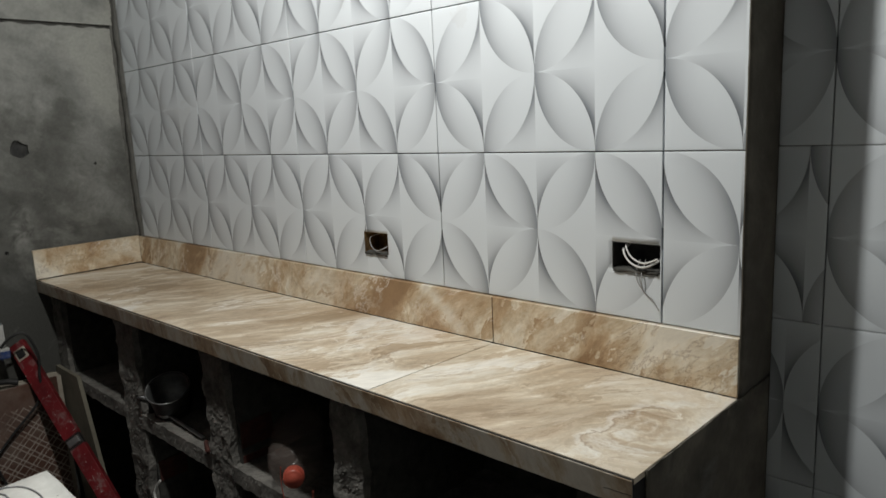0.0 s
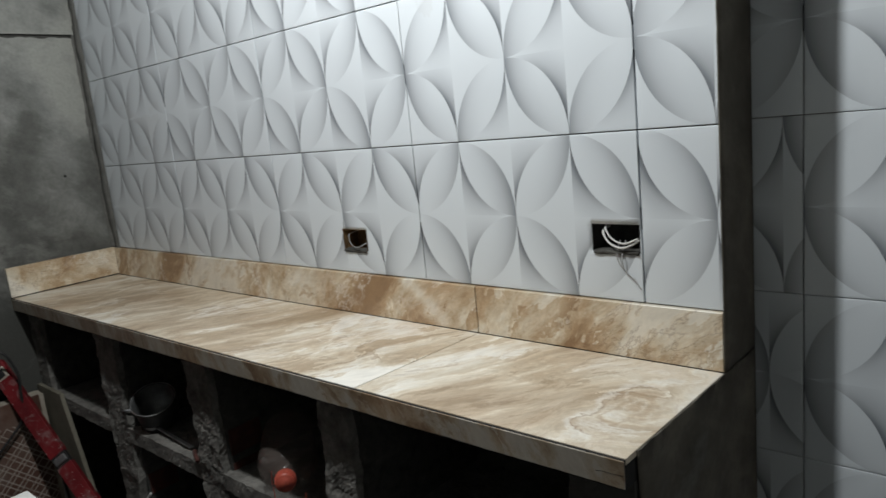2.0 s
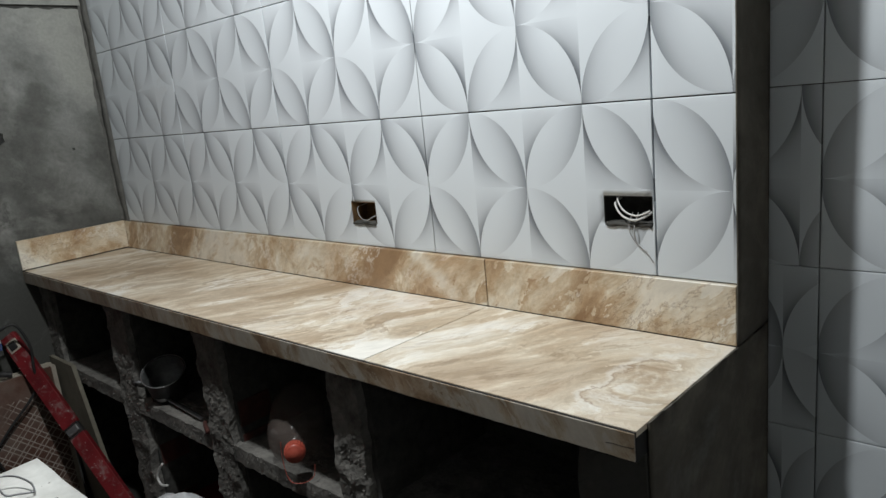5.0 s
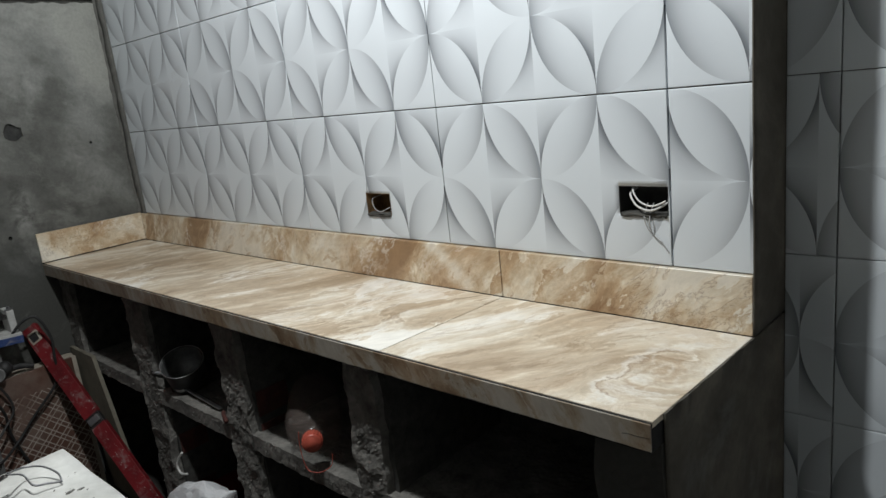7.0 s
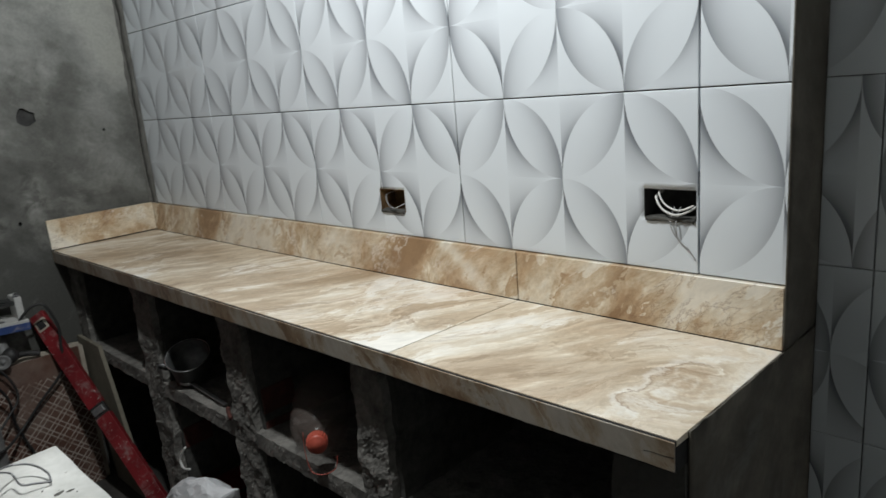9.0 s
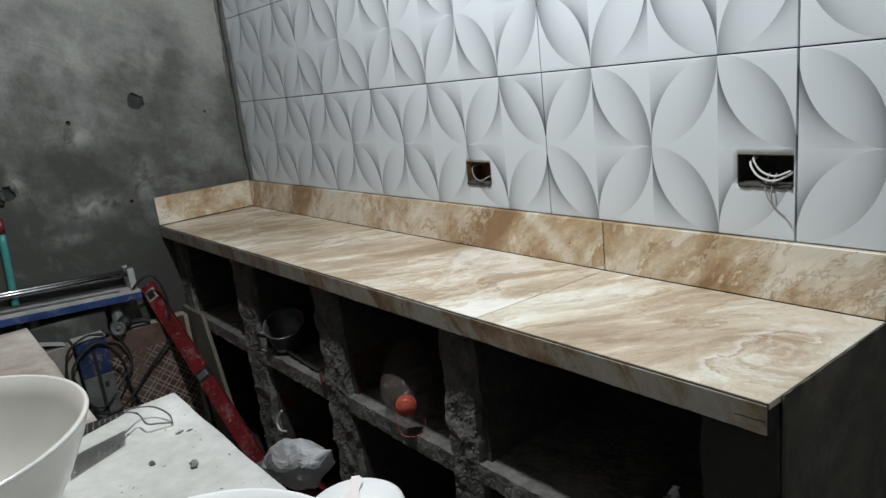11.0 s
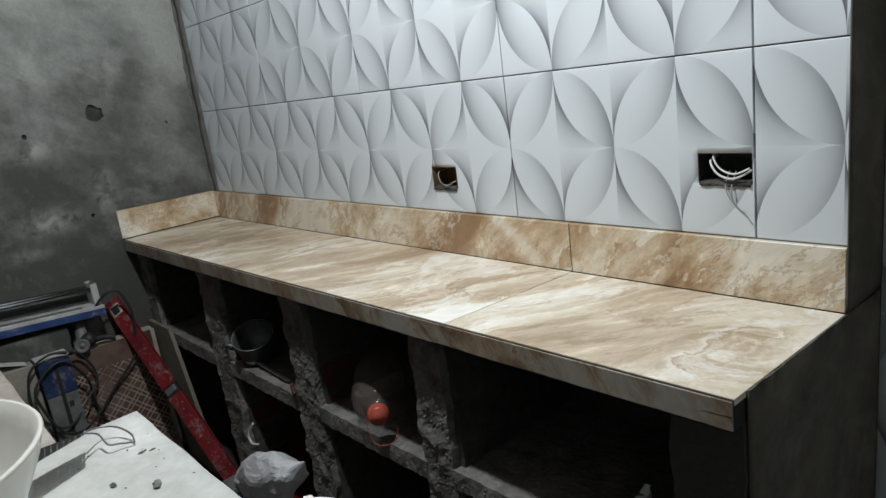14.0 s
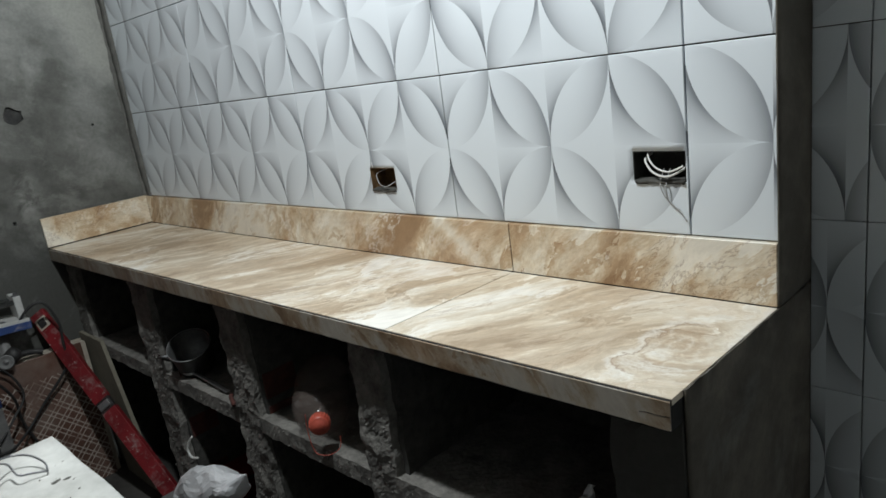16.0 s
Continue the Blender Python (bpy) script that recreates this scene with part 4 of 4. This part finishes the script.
part("vial_ring", bar(T, B, 0.044, 0.006, up, 0.0028, None, (0.03, 0.082), (0, 0.011)), M_BISCUIT, tip, "dusty pale ring")
part("vial", bar(T, B, 0.028, 0.004, up, 0.0019, None, (0.04, 0.075), (0, 0.0155)), M_BLACK, tip, "dark end vial")
mid_ = part("vial_housing", bar(T, B, LW * 0.96, LD * 0.8, up, 0.002, None, (0.475, 0.525)), M_BLACK, level, "black middle vial housing")
part("vial", bar(T, B, 0.045, 0.01, up, 0.003, None, (0.485, 0.515), (0, 0.012)), M_CHROME, mid_, "glassy bubble vial")
spl = bmesh.new()
rs = random.Random(17)
wy = (B - T).normalized()
sd = wy.cross(Vector(up)).normalized()
tp = sd.cross(wy)
for i in range(45):
    k = rs.choice((rs.uniform(0.06, 0.46), rs.uniform(0.54, 0.95), rs.uniform(0.6, 0.95)))
    p = T.lerp(B, k) + sd * rs.uniform(-0.028, 0.028) + tp * (LD / 2)
    r = rs.uniform(0.0006, 0.0019)
    bmesh.ops.create_icosphere(spl, subdivisions=1, radius=1, matrix=Matrix.Translation(p) @ Matrix((sd, wy, tp)).transposed().to_4x4() @ Matrix.Diagonal((r, r * 1.6, 0.0006, 1)))
tagged(part("cement_splash", spl, M_SCUFF, level, "dried pale cement splashes"), kind="stuff")

# stack of brown patterned tiles on edge against the wall
stack = thing("tile_stack", (-2.25, -0.66, 0), "stack of brown lattice-patterned floor tiles standing on edge", "tile stack")
for n in range(8):
    x1 = -2.197 - n * 0.0125
    dy, dz = rs.uniform(-0.012, 0.012), rs.uniform(-0.008, 0.006)
    bm = box((x1 - 0.0105, -0.965 + dy, 0.0), (x1, -0.415 + dy, 0.55 + dz), 0.001)
    ob = part("floor_tile", bm, M_LATTICE if n == 0 else M_BISCUIT, stack, "brown tile printed with a pale lattice" if n == 0 else "")
board = rough_box((0, -0.393, 0), (1, -0.379, 1), 0.05, 0.0, 77)
for v in board.verts:
    u, w = v.co.x, v.co.z
    v.co.x = (-2.17 + 0.295 * u) * (1 - w) + (-2.30 + 0.22 * u) * w + 0.002 * noise.noise(Vector((u * 9, w * 14, 3)))
    v.co.z = 0.566 * w + 0.003 * w * noise.noise(Vector((u * 8, 0, 5)))
single("leaning_board", board, M_BOARD, "dusty olive fibreboard offcut leaning in front of the cubbyholes", "board")

# tile cutter resting on the stack
cutter = thing("tile_cutter", (-2.24, -0.8, 0.555), "blue manual tile cutter with chrome rails on the tile stack", "tile cutter")
R0, R1 = Vector((-2.215, -1.35, 0.822)), Vector((-2.215, -0.575, 0.768))
S0, S1 = R0 + Vector((-0.045, 0, 0)), R1 + Vector((-0.045, 0, 0))
part("guide_rail", tube([R0, R1], 0.0095, 14, 1), M_RAIL, cutter, "round chromed guide rail", True)
part("guide_rail", tube([S0, S1], 0.0095, 14, 1), M_RAIL, cutter, "round chromed guide rail", True)
D = Vector((-0.02, 0, -0.066))
base = part("base_plate", bar(R0 + D, R1 + D + Vector((0, 0.01, 0)), 0.115, 0.012, (0, 0, 1), 0.002), M_DUSTY, cutter, "cement-dusted table plate")
part("base_side", bar(R0 + D + Vector((0.055, 0, -0.018)), R1 + D + Vector((0.055, 0.01, -0.018)), 0.008, 0.026, (0, 0, 1), 0.001), M_BLUE, cutter, "chipped blue side rail")
part("base_side", bar(R0 + D + Vector((-0.055, 0, -0.018)), R1 + D + Vector((-0.055, 0.01, -0.018)), 0.008, 0.026, (0, 0, 1), 0.001), M_BLUE, cutter, "chipped blue side rail")
part("ruler", bar(R0 + D + Vector((0.035, 0, 0.012)), R1 + D + Vector((0.035, -0.06, 0.012)), 0.012, 0.006, (0, 0, 1), 0.001), M_STEEL, cutter, "steel breaking strip")
part("rail_post", box((-2.285, -0.592, 0.700), (-2.2, -0.568, 0.79), 0.004, 2), M_DUSTY, cutter, "grey rail end bracket")
part("rail_nut", lathe([(0, 0), (0.013, 0), (0.013, 0.012), (0.006, 0.014), (0.006, 0.022), (0, 0.022)], (-2.215, -0.58, 0.782), 6), M_STEEL, cutter, "steel clamping nut")
part("foot", lathe([(0, 0), (0.03, 0), (0.034, 0.01), (0.034, 0.03), (0.02, 0.04), (0.02, 0.115), (0, 0.115)], (-2.235, -0.655, 0.557), 24), M_GREY, cutter, "round grey levelling foot", True)
part("foot", lathe([(0, 0), (0.03, 0), (0.034, 0.01), (0.034, 0.03), (0.02, 0.04), (0.02, 0.125), (0, 0.125)], (-2.235, -0.93, 0.557), 24), M_GREY, cutter, "round grey levelling foot", True)

# small grinder lying under the cutter
grinder = thing("angle_grinder", (-2.19, -0.665, 0.555), "dusty dark angle grinder with a round grey disc guard", "grinder")
gx = Vector((-2.205, -0.65, 0.585))
part("housing", lathe([(0, -0.045), (0.015, -0.045), (0.021, -0.04), (0.024, -0.01), (0.027, 0.015), (0.024, 0.027), (0.014, 0.034), (0, 0.036)], gx, 24, None, Vector((0.25, 0.8, 0.55)).to_track_quat("Z", "Y").to_matrix().to_4x4()), M_BLACK, grinder, "dusty dark grey rounded housing", True)
part("disc_guard", lathe([(0, 0.0), (0.016, 0.0), (0.023, 0.003), (0.0255, 0.008), (0.026, 0.014), (0.022, 0.0155), (0.016, 0.011), (0.006, 0.01), (0.006, 0.014), (0, 0.014)], gx + Vector((0.022, -0.02, -0.004)), 28, None, Vector((0.9, -0.35, 0.15)).to_track_quat("Z", "Y").to_matrix().to_4x4()), M_GREY, grinder, "round grey disc guard", True)
part("grip", tube([gx + Vector((0.0, 0.03, 0.0)), gx + Vector((-0.005, 0.07, -0.008)), gx + Vector((0.0, 0.1, -0.018))], 0.011, 10), M_BLACK, grinder, "black grip", True)

# blue cased machine with its cable
drill = thing("tool_carton", (-2.15, -0.79, 0), "tall blue and grey cardboard tool carton beside the tiles", "carton")
part("carton_body", box((-2.192, -0.835, 0.0), (-2.115, -0.735, 0.45), 0.003, 2), M_GREY, drill, "grey lower half")
top_ = part("carton_top", box((-2.194, -0.837, 0.452), (-2.113, -0.733, 0.585), 0.004, 2), M_NAVY, drill, "dusty blue upper half")
part("carton_flap", box((-2.19, -0.838, 0.586), (-2.118, -0.732, 0.592), 0.001), M_DUSTY, top_, "dusty flap")
part("mark", box((-2.1128, -0.772, 0.40), (-2.1118, -0.758, 0.42)), M_BLACK, drill, "small black printed mark")
part("seam_tape", box((-2.1148, -0.79, 0.0), (-2.1126, -0.778, 0.58)), M_BLACK, drill, "black strap round the carton")
hold = thing("cardboard_box", (-2.15, -0.9, 0), "small dusty pale cardboard box with an open flap", "box")
part("box_body", box((-2.19, -0.95, 0.0), (-2.135, -0.843, 0.585), 0.003, 1), M_CARD, hold)
flap = box((-2.187, -0.945, 0.0), (-2.138, -0.86, 0.003), 0.0008)
for v in flap.verts:
    v.co = Vector((v.co.x, -0.86 + (v.co.y + 0.86) * 0.92, 0.5865 + v.co.z - (v.co.y + 0.86) * 0.3))
part("box_flap", flap, M_DUSTY, hold, "dusty raised flap")
cable = thing("power_cable", (-2.15, -0.7, 0.555), "looped black rubber power cable hanging over the tiles", "cable")
part("cable_run", tube([(-2.19, -0.6, 0.70), (-2.17, -0.56, 0.745), (-2.16, -0.515, 0.75), (-2.15, -0.488, 0.67), (-2.15, -0.492, 0.59), (-2.16, -0.5, 0.498), (-2.175, -0.598, 0.391), (-2.175, -0.665, 0.322),
                        (-2.1, -0.75, 0.30), (-2.09, -0.816, 0.324), (-2.09, -0.855, 0.419), (-2.1, -0.861, 0.51), (-2.1, -0.766, 0.575), (-2.13, -0.695, 0.473), (-2.17, -0.68, 0.351), (-2.175, -0.64, 0.2), (-2.16, -0.6, 0.02)], 0.005, 8), M_BLACK, cable, "", True)
part("cable_run", tube([(-2.1, -0.74, 0.597), (-2.1, -0.80, 0.61), (-2.1, -0.87, 0.56), (-2.1, -0.88, 0.42), (-2.095, -0.8, 0.335), (-2.14, -0.7, 0.40), (-2.16, -0.655, 0.46), (-2.16, -0.69, 0.56), (-2.13, -0.76, 0.60)], 0.0044, 8), M_BLACK, cable, "", True)

# pipe stub on the wall
pipe = thing("water_pipe", (-2.295, -0.96, 0.3), "teal plastic water pipe running up the bare wall", "pipe")
part("pipe_run", tube([(-2.296, -0.99, 0.25), (-2.296, -0.965, 0.66), (-2.297, -0.945, 1.0)], 0.0125, 12), M_TEAL, pipe, "", True)
part("pipe_end", tube([(-2.297, -0.945, 1.0), (-2.297, -0.942, 1.05)], 0.0145, 12, 1), M_RED, pipe, "red taped pipe end", True)

# ---- the skim-coated block in the foreground ----
ZI = 0.96
island = thing("island_counter", (0.4, -1.4, 0), "pale skim-coated masonry island counter, dusty and chipped", "island counter")
part("island_top", rough_box((-0.472, -1.9, ZI - 0.09), (1.7, -0.947, ZI), 0.03, 0.0016, 90, 10.0), M_SLAB, island, "", True)
# both bases are unseen, kept dark so less light bounces into the cubbyholes
part("island_base", box((-0.44, -1.87, 0), (1.67, -0.98, ZI - 0.092)), M_FILLET, island, "dark grey rendered base")
part("island_wing", rough_box((-1.085, -1.9, ZI - 0.09), (-0.474, -1.052, ZI - 0.002), 0.03, 0.0016, 91, 10.0), M_SLAB_OLD, island, "brown-stained lower wing", True)
part("wing_base", box((-1.055, -1.87, 0), (-0.445, -1.082, ZI - 0.094)), M_FILLET, island, "dark grey rendered base")

chips = bmesh.new()
rc = random.Random(5)
spots = [(-0.284, -1.035, 0.005), (-0.241, -0.999, 0.0075), (-0.336, -0.984, 0.004), (-0.331, -0.973, 0.003)]
spots += [(rc.uniform(-0.4, -0.02), rc.uniform(-1.1, -0.96), rc.uniform(0.0005, 0.0014)) for _ in range(45)]
for x, y, r in spots:
    made = bmesh.ops.create_icosphere(chips, subdivisions=2, radius=1, matrix=Matrix.Translation((x, y, ZI + 0.0006)) @ Euler((0, 0, rc.uniform(0, 3))).to_matrix().to_4x4() @ Matrix.Diagonal((r * 1.5, r * 0.7, r * 0.3, 1)))
    for v in made["verts"]:
        v.co += noise.noise_vector(v.co * 300) * r * 0.35
single("cement_crumbs", chips, M_MORTAR, "grey cement crumbs and chips scattered on the island", "crumbs", kind="stuff")

# wash basin bowl
basin = thing("vessel_basin", (-0.259, -1.262, ZI), "plain white ceramic vessel washbasin on the island", "washbasin")
part("basin_shell", lathe([(0, 0.0009), (0.095, 0.0009), (0.105, 0.0047), (0.125, 0.0283), (0.148, 0.0662), (0.166, 0.1020), (0.173, 0.1217), (0.1748, 0.1250), (0.173, 0.1278), (0.1695, 0.127),
                           (0.161, 0.1058), (0.141, 0.0680), (0.115, 0.0321), (0.08, 0.0189), (0.02, 0.0142), (0.018, 0.0057), (0, 0.0057)], (-0.259, -1.262, ZI), 72), M_CERAMIC, basin, "", True)
part("drain", lathe([(0.0, 0.0175), (0.014, 0.0175), (0.02, 0.0165), (0.022, 0.014), (0, 0.014)], (-0.259, -1.262, ZI), 24), M_CHROME, basin, "chrome drain ring", True)

# white bottle and shallow dish
jar = thing("plastic_bottle", (0.2995, -1.074, ZI), "white plastic bottle with a dried pink drip on its top", "bottle")
jc = (0.2995, -1.074, ZI - 0.0015)
part("bottle_wall", lathe([(0, 0.0), (0.019, 0.0), (0.02, 0.003), (0.02, 0.2075), (0.0222, 0.2095), (0.0222, 0.2365), (0.0214, 0.2395), (0.019, 0.2413), (0.01, 0.2427), (0, 0.243)], jc, 44), M_PLASTIC_W, jar, "", True)
drip = bmesh.new()
away = Vector((-0.82, 0.57, 0))
side_ = Vector((0.57, 0.82, 0))
ring = []
for i in range(10):
    k_ = 0.0175 - i * 0.0036
    w = 0.0018 + 0.0007 * math.sin(i * 1.7) + 0.0003 * i
    ring.append([drip.verts.new(Vector(jc) + away * k_ + side_ * (w * s + 0.001 * math.sin(i)) + Vector((0, 0, 0.2436))) for s in (-1, 0, 1)])
for p, q in zip(ring, ring[1:]):
    for s in range(2):
        drip.faces.new((p[s], p[s + 1], q[s + 1], q[s]))
part("drip", drip, M_STAIN, jar, "dried pink drip", True)
dish = single("dish", lathe([(0, 0.001), (0.07, 0.001), (0.076, 0.004), (0.122, 0.045), (0.138, 0.058), (0.140, 0.061), (0.137, 0.0605), (0.118, 0.047), (0.073, 0.008), (0, 0.006)], (0.058, -1.106, ZI), 64), M_PLASTIC_W, "shallow white plastic dish on the island", "dish", smooth=True)

# fly swatter with a wire handle, its blade propped on the basin's side
sw = thing("fly_swatter", (-0.40, -1.03, ZI), "black perforated fly swatter with looped wire handle", "fly swatter")
q0, q1, q2, q3 = Vector((-0.410, -1.028, 0.985)), Vector((-0.364, -1.037, 1.000)), Vector((-0.329, -1.105, 1.003)), Vector((-0.390, -1.095, 0.995))
blade = bmesh.new()
NX, NY = 90, 48
gv = [[(q0.lerp(q3, i / NX)).lerp(q1.lerp(q2, i / NX), j / NY) for j in range(NY + 1)] for i in range(NX + 1)]
bv = [[blade.verts.new(p) for p in row] for row in gv]
for i in range(NX):
    for j in range(NY):
        if not (i % 10 in (4, 5) and j % 8 in (3, 4)):
            blade.faces.new((bv[i][j], bv[i + 1][j], bv[i + 1][j + 1], bv[i][j + 1]))
bmesh.ops.solidify(blade, geom=blade.faces[:], thickness=0.0012)
part("blade", blade, M_BLACK, sw, "black perforated plastic blade")
for pts in ([(-0.400, -1.03, 0.989), (-0.423, -1.008, 0.978), (-0.412, -0.990, 0.974), (-0.384, -0.981, 0.969), (-0.366, -0.983, 0.964)],
            [(-0.385, -1.034, 0.994), (-0.402, -1.015, 0.978), (-0.376, -1.012, 0.971), (-0.372, -0.998, 0.967), (-0.366, -0.983, 0.964)]):
    part("wire_handle", tube(pts, 0.0013, 6), M_STEEL, sw, "thin bent steel wire", True)

tub = single("rubber_tub", lathe([(0, 0.001), (0.04, 0.001), (0.05, 0.028), (0.053, 0.03), (0.052, 0.033), (0.047, 0.03), (0.037, 0.006), (0, 0.005)], (-0.81, -1.215, ZI - 0.002), 36), M_BLACK, "small black rubber mixing tub on the stained wing", "tub", smooth=True)

# ---- wall tiles ----
MESHES = {}


def tile_mesh(x0, x1, z0, z1, holes=()):
    key = (round(x0, 4), round(x1, 4), round(z0, 4), round(z1, 4), tuple(holes))
    if key not in MESHES:
        nx, nz = max(2, round((x1 - x0) / (UW / 22))), max(2, round((z1 - z0) / (UH / 26)))
        xs = [x0 + (x1 - x0) * i / nx for i in range(nx + 1)] + [x0 + 0.0012, x1 - 0.0012]
        zs = [z0 + (z1 - z0) * i / nz for i in range(nz + 1)] + [z0 + 0.0012, z1 - 0.0012]

        def front(x, z):
            rim = min(x - x0, x1 - x, z - z0, z1 - z)
            return relief(x, z) - (0.0002 if rim < 0.0006 else 0.0)

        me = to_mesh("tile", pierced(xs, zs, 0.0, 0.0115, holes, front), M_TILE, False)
        for p in me.polygons:
            p.use_smooth = abs(p.normal.y) > 0.9
        MESHES[key] = me
    return MESHES[key]


def lay_tile(parent, ox, oy, oz, x0, x1, turned, holes=(), h=0.3277):
    """One tile whose pattern is centred on (ox, oz); x0 and x1 are world edges."""
    if turned:
        me = tile_mesh(ox - x1, ox - x0, -h / 2, h / 2, [(ox - b, ox - a, oz - d, oz - c) for a, b, c, d in holes])
    else:
        me = tile_mesh(x0 - ox, x1 - ox, -h / 2, h / 2, [(a - ox, b - ox, c - oz, d - oz) for a, b, c, d in holes])
    ob = new("tile", me)
    rt = random.Random(int(1000 * (ox + 5) + 77 * oz))
    ob.matrix_basis = pose(ox, oy + rt.uniform(-0.0003, 0.0003), oz, 0, 180 if turned else 0, 0) @ pose(0, 0, 0, rt.uniform(-0.08, 0.08), 0, rt.uniform(-0.06, 0.06))
    ob.parent = parent
    return ob


G = 0.0012
TURNED = [[0, 0, 1, 1, 1], [1, 1, 0, 0, 1], [0, 1, 0, 1, 1], [1, 0, 1, 0, 0], [0, 0, 1, 1, 0]]
for row in range(5):
    oz = 1.02 + 0.3302 * row + 0.165
    for col in range(5):
        if col == 0:
            ox, x0, x1 = (0.1425, 0.0 + 2 * G, 0.1505) if row % 2 == 0 else (0.0, 0.0 + 2 * G, 0.1505)
        else:
            ox, x0, x1 = -0.285 - 0.57 * (col - 1), -0.57 * col + G, -0.57 * (col - 1) - G
            x0 = max(x0, -2.268)
        holes = [b for b in BOXES if row == 0 and x0 < b[0] and b[1] < x1]
        lay_tile(wall_north, ox, 0.0, oz, x0, x1, TURNED[row][col], holes)
for row in range(8):
    oz = 0.029 + 0.33 * row + 0.165
    ox = (0.241, 0.18, 0.3495)[row % 3] if row != 2 else 0.18
    ox = {2: 0.18, 3: 0.3495, 4: 0.241}.get(row, ox)
    lay_tile(wall_recess, ox, 0.155, oz, 0.1535, 0.241 - G, row % 2, (), 0.3284)
    lay_tile(wall_recess, 0.526, 0.155, oz, 0.241 + G, 0.811 - G, True, (), 0.3284)
    lay_tile(wall_recess, 1.096, 0.155, oz, 0.811 + G, 1.381 - G, row % 2, (), 0.3284)
